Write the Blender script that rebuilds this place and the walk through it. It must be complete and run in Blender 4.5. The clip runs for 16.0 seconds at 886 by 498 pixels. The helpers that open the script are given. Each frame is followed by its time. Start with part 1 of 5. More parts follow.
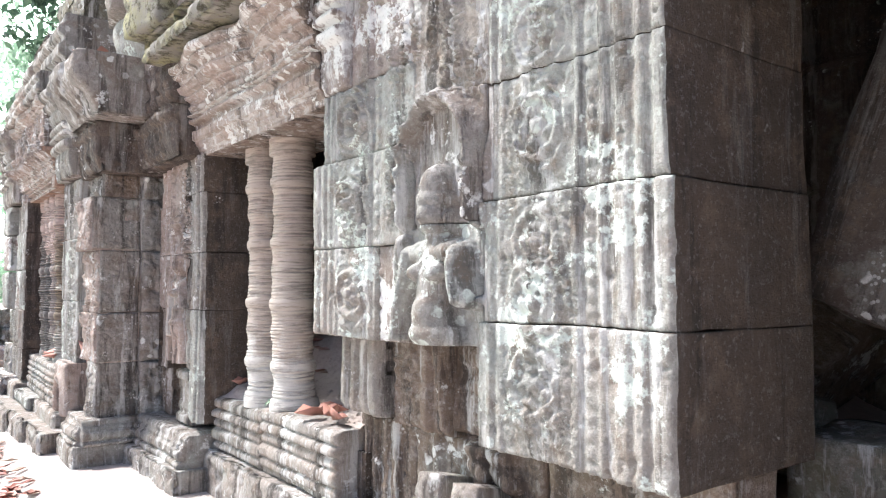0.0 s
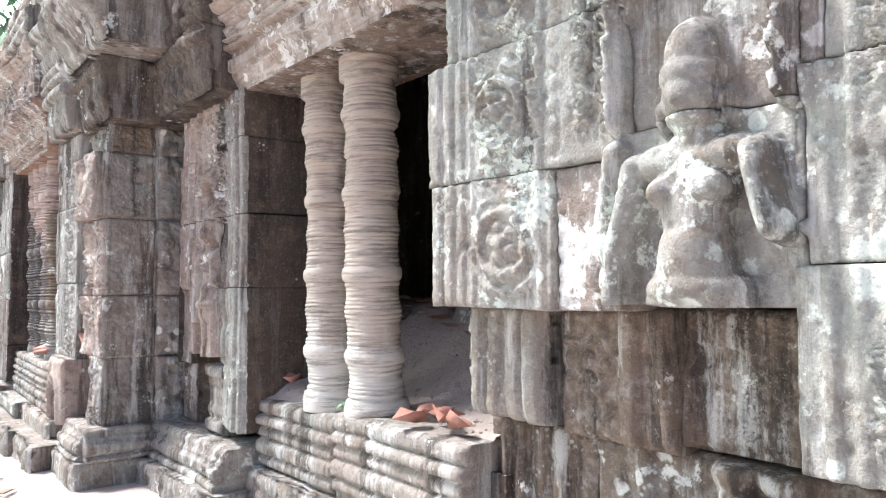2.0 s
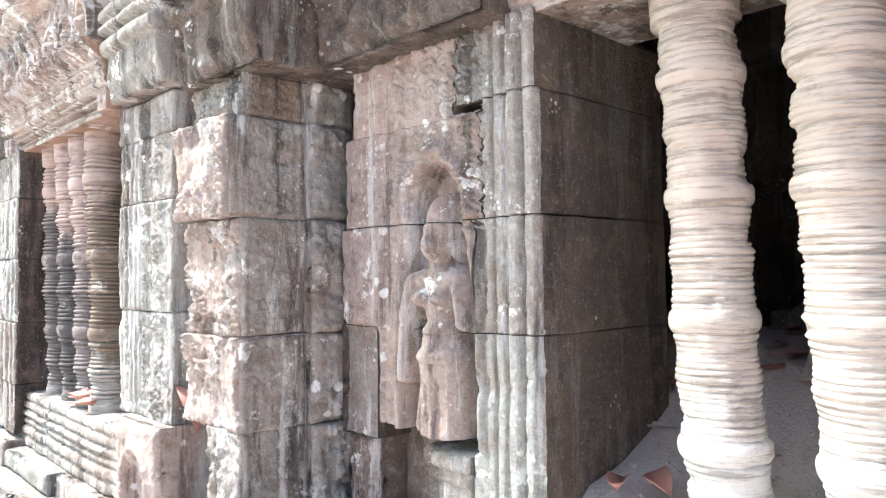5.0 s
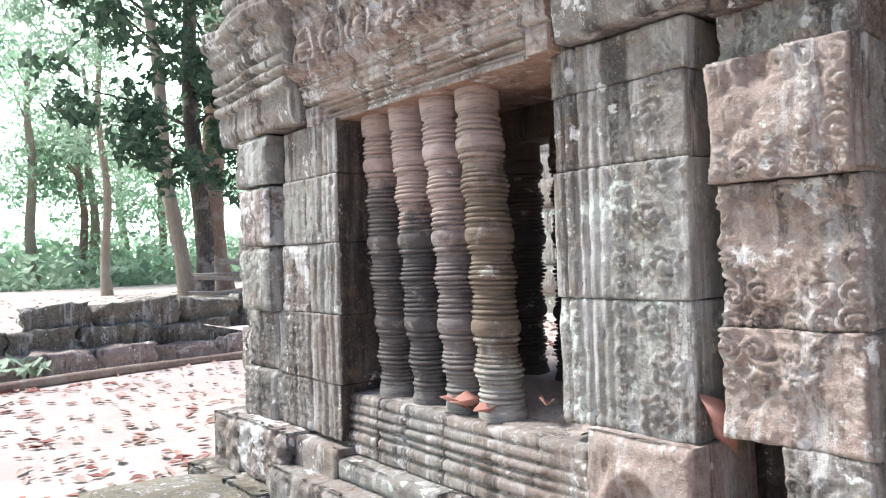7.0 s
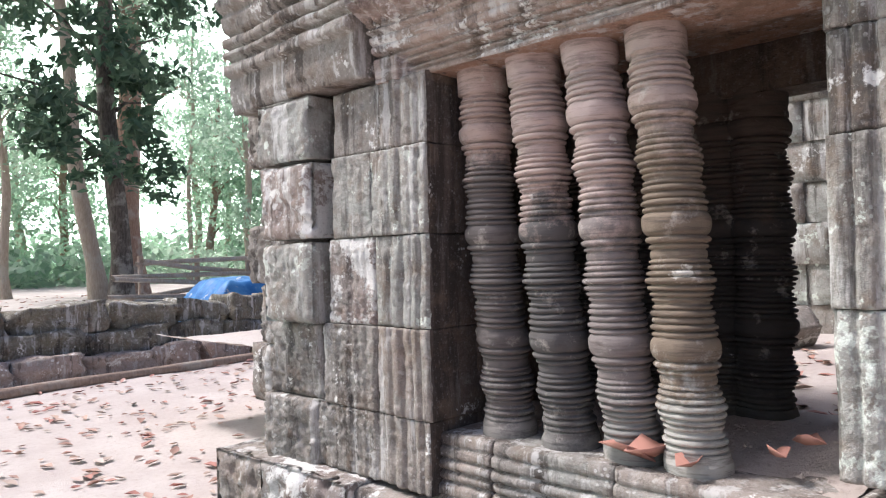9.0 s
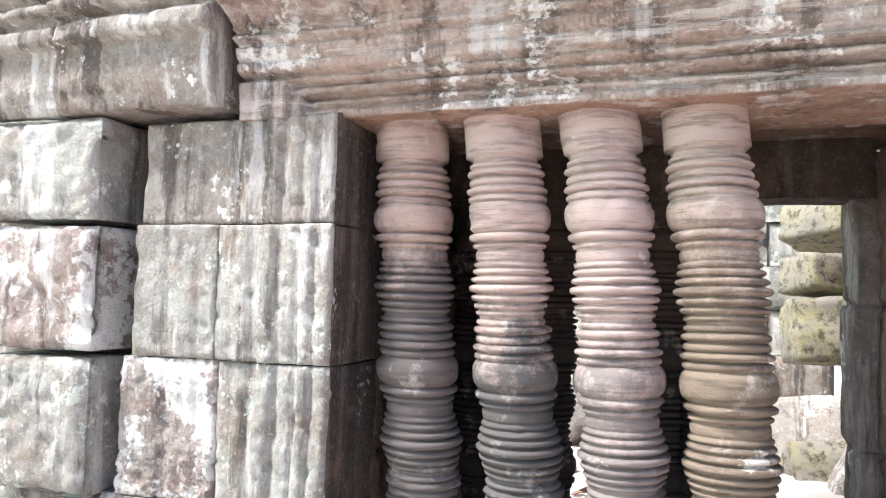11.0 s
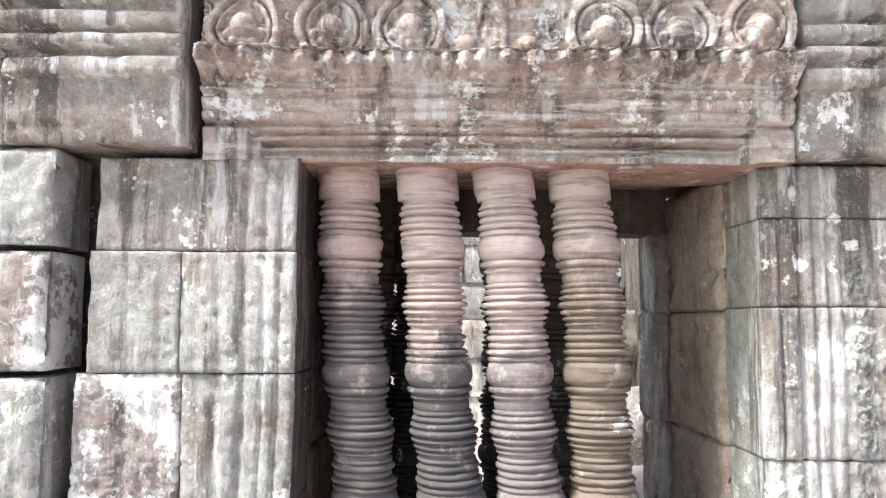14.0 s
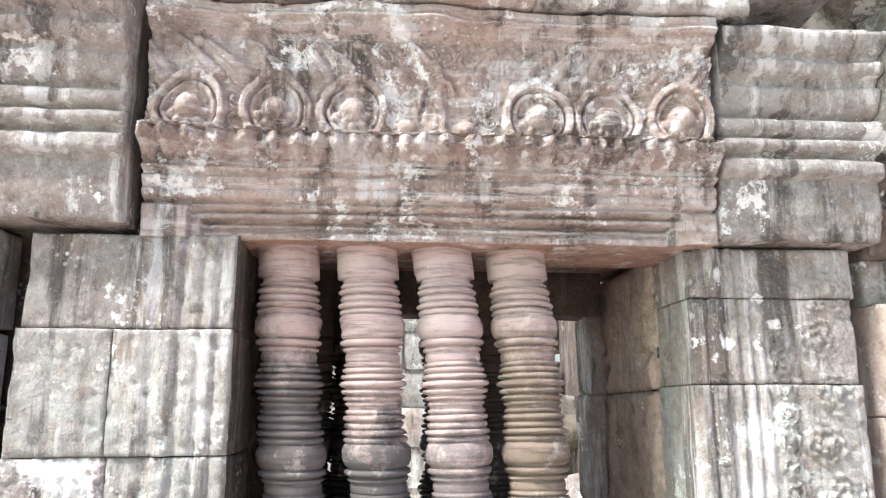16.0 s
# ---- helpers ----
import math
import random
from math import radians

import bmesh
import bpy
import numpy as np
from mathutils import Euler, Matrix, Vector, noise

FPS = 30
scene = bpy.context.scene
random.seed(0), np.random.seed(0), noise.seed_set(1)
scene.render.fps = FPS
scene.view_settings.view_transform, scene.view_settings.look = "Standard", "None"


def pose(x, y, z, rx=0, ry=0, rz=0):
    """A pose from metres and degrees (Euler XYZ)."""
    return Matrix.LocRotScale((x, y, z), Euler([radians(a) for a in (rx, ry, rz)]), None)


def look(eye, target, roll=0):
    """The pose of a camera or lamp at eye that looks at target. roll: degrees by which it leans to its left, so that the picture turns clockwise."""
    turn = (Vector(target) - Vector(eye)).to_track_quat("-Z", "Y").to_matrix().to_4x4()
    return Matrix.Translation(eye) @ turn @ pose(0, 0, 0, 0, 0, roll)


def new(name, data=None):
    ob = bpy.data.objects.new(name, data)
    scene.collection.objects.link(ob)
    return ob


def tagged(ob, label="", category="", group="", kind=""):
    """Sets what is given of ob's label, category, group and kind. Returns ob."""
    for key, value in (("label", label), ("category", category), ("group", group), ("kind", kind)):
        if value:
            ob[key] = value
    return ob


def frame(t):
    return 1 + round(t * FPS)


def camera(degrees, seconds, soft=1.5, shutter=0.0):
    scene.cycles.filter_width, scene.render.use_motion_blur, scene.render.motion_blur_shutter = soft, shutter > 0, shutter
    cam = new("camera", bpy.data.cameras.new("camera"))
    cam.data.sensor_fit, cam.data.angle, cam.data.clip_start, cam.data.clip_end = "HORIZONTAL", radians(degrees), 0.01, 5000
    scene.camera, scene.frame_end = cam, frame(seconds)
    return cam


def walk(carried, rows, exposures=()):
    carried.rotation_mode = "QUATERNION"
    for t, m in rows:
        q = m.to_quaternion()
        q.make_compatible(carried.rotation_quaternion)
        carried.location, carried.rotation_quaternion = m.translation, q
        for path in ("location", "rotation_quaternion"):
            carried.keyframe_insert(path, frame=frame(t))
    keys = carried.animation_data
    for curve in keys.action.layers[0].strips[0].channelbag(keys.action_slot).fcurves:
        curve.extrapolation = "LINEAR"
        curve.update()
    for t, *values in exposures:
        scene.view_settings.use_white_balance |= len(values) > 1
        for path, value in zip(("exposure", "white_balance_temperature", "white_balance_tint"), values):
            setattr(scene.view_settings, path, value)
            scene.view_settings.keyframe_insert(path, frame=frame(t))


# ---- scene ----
cam = camera(62.3, 16.0, 1.15)
PATH = [
    (0, (0.066, 0.012, 1.476), (1.266, 1.608, 1.577), -0.0),
    (0.5, (0.036, 0.274, 1.466), (1.226, 1.878, 1.573), -0.1),
    (1, (0.061, 0.543, 1.42), (1.252, 2.146, 1.522), -0.3),
    (1.5, (0.13, 0.784, 1.368), (1.324, 2.385, 1.47), -0.4),
    (2, (0.176, 1.037, 1.337), (1.406, 2.61, 1.443), -0.3),
    (2.5, (0.19, 1.378, 1.373), (1.522, 2.868, 1.46), -0.8),
    (3, (0.179, 1.69, 1.394), (1.526, 3.166, 1.474), -0.9),
    (3.2, (0.212, 1.823, 1.386), (1.556, 3.302, 1.465), -1.0),
    (5.3, (-0.197, 3.031, 1.534), (1.184, 4.477, 1.592), -0.6),
    (5.5, (-0.305, 3.19, 1.544), (1.08, 4.632, 1.593), -0.6),
    (6, (-0.536, 3.549, 1.539), (0.804, 5.033, 1.576), -1.0),
    (6.5, (-0.747, 3.925, 1.567), (0.559, 5.439, 1.592), -1.6),
    (7, (-0.82, 4.291, 1.521), (0.438, 5.846, 1.547), -1.8),
    (7.5, (-0.806, 4.463, 1.493), (0.439, 6.028, 1.521), -2.1),
    (8, (-0.879, 4.676, 1.478), (0.369, 6.239, 1.503), -2.0),
    (8.2, (-0.913, 4.82, 1.489), (0.393, 6.335, 1.513), -1.9),
    (10.3, (-0.634, 6.302, 1.641), (0.997, 7.456, 1.721), 1.8),
    (10.5, (-0.584, 6.389, 1.699), (1.156, 7.373, 1.789), 1.6),
    (11, (-0.522, 6.532, 1.785), (1.363, 7.187, 1.914), 1.4),
    (11.5, (-0.586, 6.688, 1.855), (1.378, 7.042, 1.983), 1.1),
    (12, (-0.725, 6.821, 1.876), (1.258, 7.043, 2.022), 0.7),
    (12.5, (-0.869, 6.837, 1.842), (1.115, 7.025, 2.012), 0.6),
    (13, (-1.033, 6.837, 1.857), (0.951, 7.024, 2.024), 0.7),
    (13.5, (-1.07, 6.923, 1.833), (0.92, 7.043, 2.001), 0.6),
    (14, (-1.017, 6.932, 1.774), (0.975, 6.927, 1.956), 0.2),
    (14.5, (-0.968, 6.88, 1.755), (1.023, 6.795, 1.92), 0.2),
    (15, (-0.998, 6.902, 1.747), (0.987, 6.735, 1.927), 0.0),
    (15.5, (-1.02, 6.918, 1.742), (0.951, 6.733, 2.024), -0.2),
    (16, (-1.035, 6.928, 1.738), (0.913, 6.765, 2.162), -0.2),
]
walk(cam, [(t, look(eye, target, roll)) for t, eye, target, roll in PATH],
     [(0, 1.12, 6250, 13), (1, 1.02, 6250, 13), (3, 1.3, 6250, 14), (5.5, 1.75, 6200, 11), (6, 1.28, 6200, 12), (7.5, 0.55, 6250, 14), (8.2, 0.46, 6250, 16),
      (10.3, 0.3, 6500, 18), (11, 1.2, 6300, 14), (12, 1.2, 6300, 14), (13.5, 1.05, 6300, 15), (15, 1.25, 6300, 15), (16, 1.2, 6300, 15)])

# ---- light ----
world = bpy.data.worlds.new("sky")
scene.world = world
world.use_nodes = True
wn = world.node_tree.nodes
sky = wn.new("ShaderNodeTexSky")
sky.sky_type, sky.sun_disc = "NISHITA", False
sky.sun_elevation, sky.sun_rotation = radians(58), radians(-31)
sky.air_density, sky.dust_density = 1.0, 3.0
wn["Background"].inputs["Strength"].default_value = 0.11
world.node_tree.links.new(sky.outputs[0], wn["Background"].inputs["Color"])
sun_data = bpy.data.lights.new("sun", "SUN")
sun_data.energy, sun_data.angle, sun_data.color = 3.4, radians(11), (1.0, 0.97, 0.93)
sun = new("sun", sun_data)
sun.matrix_world = look((-7, 11, 20), (0, 0, 0))


# ---- materials ----
class Nodes:
    """Short hand for a node material."""

    def __init__(self, name):
        self.mat = bpy.data.materials.new(name)
        self.mat.use_nodes = True
        self.t = self.mat.node_tree
        self.bsdf = self.t.nodes["Principled BSDF"]
        self.pos = self.t.nodes.new("ShaderNodeTexCoord").outputs["Object"]

    def add(self, kind):
        return self.t.nodes.new(kind)

    def link(self, a, b):
        self.t.links.new(a, b)

    def scaled(self, s):
        n = self.add("ShaderNodeMapping")
        n.inputs["Scale"].default_value = s
        self.link(self.pos, n.inputs["Vector"])
        return n.outputs[0]

    def noise(self, scale, detail=4, rough=0.6, s=None, warp=0.0):
        n = self.add("ShaderNodeTexNoise")
        n.inputs["Scale"].default_value, n.inputs["Detail"].default_value = scale, detail
        n.inputs["Roughness"].default_value, n.inputs["Distortion"].default_value = rough, warp
        self.link(self.scaled(s) if s else self.pos, n.inputs["Vector"])
        return n.outputs["Fac"]

    def cells(self, scale, rand=1.0):
        n = self.add("ShaderNodeTexVoronoi")
        n.inputs["Scale"].default_value, n.inputs["Randomness"].default_value = scale, rand
        self.link(self.pos, n.inputs["Vector"])
        return n.outputs["Distance"]

    def ramp(self, fac, a, b):
        n = self.add("ShaderNodeMapRange")
        n.inputs["From Min"].default_value, n.inputs["From Max"].default_value = a, b
        self.link(fac, n.inputs["Value"])
        return n.outputs[0]

    def math(self, op, a, b):
        n = self.add("ShaderNodeMath")
        n.operation = op
        for i, v in enumerate((a, b)):
            if isinstance(v, (int, float)):
                n.inputs[i].default_value = v
            else:
                self.link(v, n.inputs[i])
        return n.outputs[0]

    def mix(self, fac, a, b):
        n = self.add("ShaderNodeMix")
        n.data_type = "RGBA"
        for sock, v in ((n.inputs["Factor"], fac), (n.inputs["A"], a), (n.inputs["B"], b)):
            if isinstance(v, tuple):
                sock.default_value = (*v, 1)
            elif isinstance(v, (int, float)):
                sock.default_value = v
            else:
                self.link(v, sock)
        return n.outputs["Result"]

    def rand(self):
        return self.add("ShaderNodeObjectInfo").outputs["Random"]

    def z(self):
        n = self.add("ShaderNodeSeparateXYZ")
        self.link(self.pos, n.inputs[0])
        return n.outputs["Z"]

    def bump(self, heights, dist=0.01):
        prev = None
        for h, k in heights:
            n = self.add("ShaderNodeBump")
            n.inputs["Strength"].default_value, n.inputs["Distance"].default_value = k, dist
            self.link(h, n.inputs["Height"])
            if prev:
                self.link(prev, n.inputs["Normal"])
            prev = n.outputs[0]
        self.link(prev, self.bsdf.inputs["Normal"])

    def done(self, color, rough=0.9):
        if isinstance(color, tuple):
            self.bsdf.inputs["Base Color"].default_value = (*color, 1)
        else:
            self.link(color, self.bsdf.inputs["Base Color"])
        self.bsdf.inputs["Roughness"].default_value = rough
        self.bsdf.inputs["Specular IOR Level"].default_value = 0.25
        return self.mat


def stone(name, base, warm, dark=0.5, white=0.3, green=0.3, red=0.0, shift=0.0, crust=(0.76, 0.75, 0.72), banded=0.0, bloom=0.68):
    """Weathered sandstone: two body tones, black stains, pale green film, white lichen spots."""
    n = Nodes(name)
    grain = n.noise(70, 5, 0.75)
    big = n.noise(1.7 + shift, 4, 0.6, warp=0.3)
    mid = n.noise(8.0 + shift, 6, 0.7)
    fine = n.noise(23.0 + shift, 5, 0.72)
    c = n.mix(n.ramp(big, 0.40, 0.60), base, warm)
    c = n.mix(n.ramp(n.rand(), 0.0, 2.4), c, tuple(v * 0.6 for v in base))
    film = n.ramp(n.noise(3.1 - shift * 0.3, 6, 0.72), 0.60 - 0.2 * green, 0.72 - 0.16 * green)
    c = n.mix(n.math("MULTIPLY", film, min(0.85, 0.45 + green * 0.4)), c, (0.41, 0.42, 0.385))
    if red:
        c = n.mix(n.math("MULTIPLY", n.ramp(n.noise(2.3, 4, 0.6), 0.42, 0.60), red), c, (0.38, 0.22, 0.15))
    c = n.mix(n.math("MULTIPLY", n.ramp(fine, 0.49, 0.66), 0.6 * bloom), c, (0.56, 0.52, 0.48))
    c = n.mix(n.math("MULTIPLY", n.ramp(n.noise(15.0 - shift, 7, 0.78), 0.52, 0.64), 0.24 + 0.4 * dark), c, (0.085, 0.068, 0.056))
    streak = n.noise(5.0, 6, 0.68, s=(1.9, 1.9, 0.20))
    stain = n.ramp(streak, 0.60 - 0.15 * dark, 0.665 - 0.12 * dark)
    c = n.mix(n.math("MULTIPLY", stain, min(0.8, 0.48 + 0.5 * dark)), c, (0.045, 0.037, 0.033))
    c = n.mix(n.math("MULTIPLY", n.ramp(mid, 0.51, 0.64), 0.55), c, (0.20, 0.145, 0.105))
    pale = n.noise(6.5, 6, 0.68, s=(1.5, 1.5, 0.18))
    c = n.mix(n.math("MULTIPLY", n.ramp(pale, 0.55, 0.62), bloom), c, (0.63, 0.62, 0.60))
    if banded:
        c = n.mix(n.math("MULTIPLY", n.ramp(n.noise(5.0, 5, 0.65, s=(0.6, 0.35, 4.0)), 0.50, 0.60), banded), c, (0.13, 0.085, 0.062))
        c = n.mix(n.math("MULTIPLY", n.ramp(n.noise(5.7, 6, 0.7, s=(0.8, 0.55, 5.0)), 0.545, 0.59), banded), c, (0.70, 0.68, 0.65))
    broken = n.math("ADD", n.math("MULTIPLY", n.noise(4.2 + shift, 5, 0.65), 0.68), n.math("MULTIPLY", n.noise(34, 4, 0.7), 0.32))
    patch = n.ramp(broken, 0.655 - 0.17 * white, 0.685 - 0.16 * white)
    gate = n.ramp(n.noise(2.2 + shift), 0.61 - 0.12 * white, 0.66 - 0.1 * white)
    ragged = n.math("ADD", n.cells(11 + shift), n.math("MULTIPLY", n.math("SUBTRACT", n.noise(40, 3), 0.5), 0.35))
    spots = n.math("MULTIPLY", n.ramp(ragged, 0.25, 0.19), gate)
    small = n.math("MULTIPLY", n.ramp(n.cells(52), 0.34, 0.24), n.ramp(n.noise(6.5 - shift), 0.61 - 0.08 * white, 0.70))
    lich = n.math("MAXIMUM", n.math("MAXIMUM", patch, spots), n.math("MULTIPLY", small, 0.8))
    c = n.mix(n.math("MULTIPLY", lich, 0.9), c, crust)
    c = n.mix(n.math("MULTIPLY", n.ramp(n.noise(58 + 9 * shift, 4, 0.7), 0.56, 0.62), 0.22), c, tuple(v * 0.3 for v in base))
    c = n.mix(n.math("MULTIPLY", n.ramp(n.noise(84 - 7 * shift, 3, 0.7), 0.585, 0.63), 0.20), c, tuple(0.3 + v for v in base))
    n.bump(((grain, 0.55), (fine, 0.5), (n.noise(160, 2), 0.3)), 0.014)
    return n.done(c, 0.92)


STONE = stone("sandstone_grey", (0.31, 0.29, 0.265), (0.36, 0.305, 0.265), 0.5, 0.42, 0.4)
GREY = stone("sandstone_lichen", (0.33, 0.325, 0.30), (0.35, 0.315, 0.28), 0.34, 0.55, 0.85, shift=0.4, crust=(0.70, 0.75, 0.68))
WHITE = stone("sandstone_white_lichen", (0.33, 0.285, 0.26), (0.36, 0.28, 0.25), 0.4, 0.97, 0.25, shift=0.9)
PALE = stone("sandstone_green_white_lichen", (0.33, 0.325, 0.30), (0.36, 0.32, 0.285), 0.38, 0.66, 0.8, shift=0.55, crust=(0.72, 0.77, 0.71))
PINK = stone("sandstone_pink", (0.42, 0.345, 0.305), (0.46, 0.355, 0.305), 0.32, 0.45, 0.2, shift=1.3)
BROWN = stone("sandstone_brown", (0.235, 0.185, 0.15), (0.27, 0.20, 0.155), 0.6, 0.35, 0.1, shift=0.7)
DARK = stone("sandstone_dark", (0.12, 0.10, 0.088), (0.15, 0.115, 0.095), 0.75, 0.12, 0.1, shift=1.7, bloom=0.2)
# dark brown door stone; on reveals and inner lintel the colour also holds shade
JAMB = stone("sandstone_brown_shade", (0.095, 0.075, 0.062), (0.125, 0.094, 0.073), 0.55, -0.35, -0.6, shift=1.5, bloom=0.10)
TAN = stone("sandstone_tan", (0.47, 0.375, 0.295), (0.42, 0.32, 0.245), 0.1, 0.0, -0.3, shift=1.9, bloom=0.4)
REDDISH = stone("sandstone_reddish", (0.40, 0.25, 0.18), (0.34, 0.235, 0.18), 0.25, 0.0, 0.0, red=0.55, shift=0.2)
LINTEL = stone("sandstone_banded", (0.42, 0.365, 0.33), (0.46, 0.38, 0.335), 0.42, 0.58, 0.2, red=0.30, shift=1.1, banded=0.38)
MOSSY = stone("sandstone_mossy", (0.19, 0.18, 0.15), (0.24, 0.215, 0.15), 0.5, 0.2, 0.4, shift=2.1)


def moss_stone():
    n = Nodes("stone_yellow_moss")
    g = n.noise(40, 5, 0.7)
    c = n.mix(n.ramp(n.noise(3.0, 5, 0.7), 0.42, 0.6), (0.24, 0.225, 0.19), (0.31, 0.29, 0.16))
    c = n.mix(n.math("MULTIPLY", n.ramp(n.noise(7, 6, 0.72), 0.48, 0.58), 0.8), c, (0.27, 0.25, 0.225))
    c = n.mix(n.ramp(n.noise(16, 6, 0.75), 0.50, 0.62), c, (0.09, 0.082, 0.055))
    n.bump(((g, 0.7),), 0.01)
    return n.done(c, 0.95)


def baluster_stone(name, top, middle, foot, z1, z2, grime=0.72):
    """Turned sandstone: bare above, algae in the middle, worn pale foot."""
    n = Nodes(name)
    g = n.noise(60, 4, 0.7)
    zz = n.math("ADD", n.z(), n.math("MULTIPLY", n.math("SUBTRACT", n.noise(6.5, 6, 0.78), 0.5), 0.9))
    c = n.mix(n.ramp(zz, z2 - 0.07, z2 + 0.09), middle, top)
    c = n.mix(n.ramp(zz, z1 + 0.06, z1 - 0.06), c, foot)
    ring = n.noise(9, 5, 0.75, s=(0.5, 0.5, 6.0))
    c = n.mix(n.math("MULTIPLY", n.ramp(ring, 0.49, 0.60), grime), c, (0.07, 0.058, 0.052))
    c = n.mix(n.math("MULTIPLY", n.ramp(n.noise(11, 5, 0.7), 0.58, 0.70), 0.6), c, (0.52, 0.48, 0.43))
    lich = n.ramp(n.noise(5.2, 5, 0.7), 0.66, 0.70)
    c = n.mix(n.math("MULTIPLY", lich, 0.8), c, (0.68, 0.66, 0.61))
    n.bump(((g, 0.5), (ring, 0.3)), 0.006)
    return n.done(c, 0.88)


def ground_mat(name, a, b, c3):
    n = Nodes(name)
    g = n.noise(26, 6, 0.75)
    c = n.mix(n.ramp(n.noise(0.8, 5, 0.65), 0.4, 0.62), a, b)
    c = n.mix(n.math("MULTIPLY", n.ramp(g, 0.5, 0.7), 0.6), c, c3)
    n.bump(((g, 0.6), (n.noise(90, 3), 0.4)), 0.02)
    return n.done(c, 0.97)


def leaf_mat(name, cols, trans=0.0):
    """Leaves that differ one from the next."""
    n = Nodes(name)
    r = n.add("ShaderNodeNewGeometry").outputs["Random Per Island"]
    ramp = n.add("ShaderNodeValToRGB")
    while len(ramp.color_ramp.elements) < len(cols):
        ramp.color_ramp.elements.new(0.5)
    for i, col in enumerate(cols):
        e = ramp.color_ramp.elements[i]
        e.position, e.color = i / (len(cols) - 1), (*col, 1)
    n.link(r, ramp.inputs[0])
    n.done(ramp.outputs[0], 0.55)
    if trans:
        tr = n.add("ShaderNodeBsdfTranslucent")
        n.link(ramp.outputs[0], tr.inputs["Color"])
        m = n.add("ShaderNodeMixShader")
        m.inputs[0].default_value = trans
        n.link(n.bsdf.outputs[0], m.inputs[1])
        n.link(tr.outputs[0], m.inputs[2])
        n.link(m.outputs[0], n.t.nodes["Material Output"].inputs["Surface"])
    return n.mat


def bark(name, a, b):
    n = Nodes(name)
    g = n.noise(9, 5, 0.7, s=(3, 3, 0.6))
    c = n.mix(n.ramp(g, 0.38, 0.62), a, b)
    c = n.mix(n.math("MULTIPLY", n.ramp(n.noise(2.2, 4), 0.52, 0.62), 0.5), c, (0.45, 0.43, 0.38))
    n.bump(((g, 0.8),), 0.03)
    return n.done(c, 0.95)


MOSS = moss_stone()
BALUSTER = baluster_stone("baluster_sandstone", (0.43, 0.325, 0.285), (0.15, 0.132, 0.125), (0.28, 0.26, 0.24), 0.98, 1.86, 0.45)
BLACK_BALUSTER = baluster_stone("baluster_black_crust", (0.46, 0.36, 0.325), (0.11, 0.103, 0.10), (0.20, 0.19, 0.18), 0.96, 1.68, 0.45)
PINK_BALUSTER = baluster_stone("baluster_pink_sandstone", (0.46, 0.365, 0.335), (0.22, 0.19, 0.18), (0.24, 0.235, 0.22), 1.06, 1.62, 0.4)
TAN_BALUSTER = baluster_stone("baluster_tan_sandstone", (0.42, 0.33, 0.29), (0.21, 0.165, 0.125), (0.40, 0.385, 0.35), 1.12, 1.86, 0.5)
PALE_BALUSTER = baluster_stone("baluster_pale_sandstone", (0.45, 0.375, 0.32), (0.49, 0.425, 0.37), (0.60, 0.57, 0.53), 1.16, 1.6, 0.5)
# darker copy for the back row: interior shade is put into the colour
SHADE_BALUSTER = baluster_stone("baluster_inner_shade", (0.10, 0.075, 0.062), (0.06, 0.053, 0.05), (0.09, 0.085, 0.075), 1.05, 1.7)
GROUND = ground_mat("dry_earth", (0.52, 0.455, 0.42), (0.61, 0.555, 0.515), (0.42, 0.33, 0.29))
DIRT = ground_mat("sill_dirt", (0.46, 0.40, 0.36), (0.54, 0.47, 0.43), (0.30, 0.24, 0.20))
LITTER = leaf_mat("dry_leaves", [(0.58, 0.50, 0.44), (0.46, 0.22, 0.18), (0.38, 0.22, 0.17), (0.48, 0.33, 0.26), (0.52, 0.44, 0.37), (0.32, 0.19, 0.15)])
RED_LEAF = leaf_mat("red_leaf", [(0.44, 0.16, 0.12), (0.33, 0.14, 0.11), (0.46, 0.24, 0.19), (0.50, 0.34, 0.27)])
FOLIAGE = leaf_mat("foliage_dark", [(0.06, 0.11, 0.075), (0.09, 0.15, 0.095), (0.12, 0.185, 0.12)], 0.4)
# greens lifted well above leaf albedo: sunlight and haze are in the colour
FOLIAGE_SUNLIT = leaf_mat("foliage_sunlit", [(0.30, 0.44, 0.31), (0.42, 0.55, 0.42), (0.55, 0.64, 0.53)], 0.7)
BARK_DARK = bark("bark_dark", (0.07, 0.06, 0.05), (0.16, 0.135, 0.115))
BARK_PALE = bark("bark_pale", (0.34, 0.28, 0.22), (0.46, 0.39, 0.32))
BARK_RED = bark("bark_red", (0.26, 0.16, 0.12), (0.36, 0.25, 0.19))
WOOD = bark("dry_root", (0.30, 0.22, 0.17), (0.40, 0.31, 0.25))


# ---- carving ----
def lattice(i, j, seed):
    v = np.sin(i * 127.1 + j * 311.7 + seed * 74.7) * 43758.5453
    return v - np.floor(v)


def vnoise(u, v, seed=0):
    i, j = np.floor(u), np.floor(v)
    a, b = u - i, v - j
    a, b = a * a * (3 - 2 * a), b * b * (3 - 2 * b)
    lo = lattice(i, j, seed) * (1 - a) + lattice(i + 1, j, seed) * a
    hi = lattice(i, j + 1, seed) * (1 - a) + lattice(i + 1, j + 1, seed) * a
    return (lo * (1 - b) + hi * b) * 2 - 1


def fbm(u, v, octaves=4, seed=0):
    total, amp = 0, 0.5
    for k in range(octaves):
        total = total + amp * vnoise(u * 2 ** k, v * 2 ** k, seed + k)
        amp *= 0.55
    return total


def step(x, a, b):
    t = np.clip((x - a) / (b - a), 0, 1)
    return t * t * (3 - 2 * t)


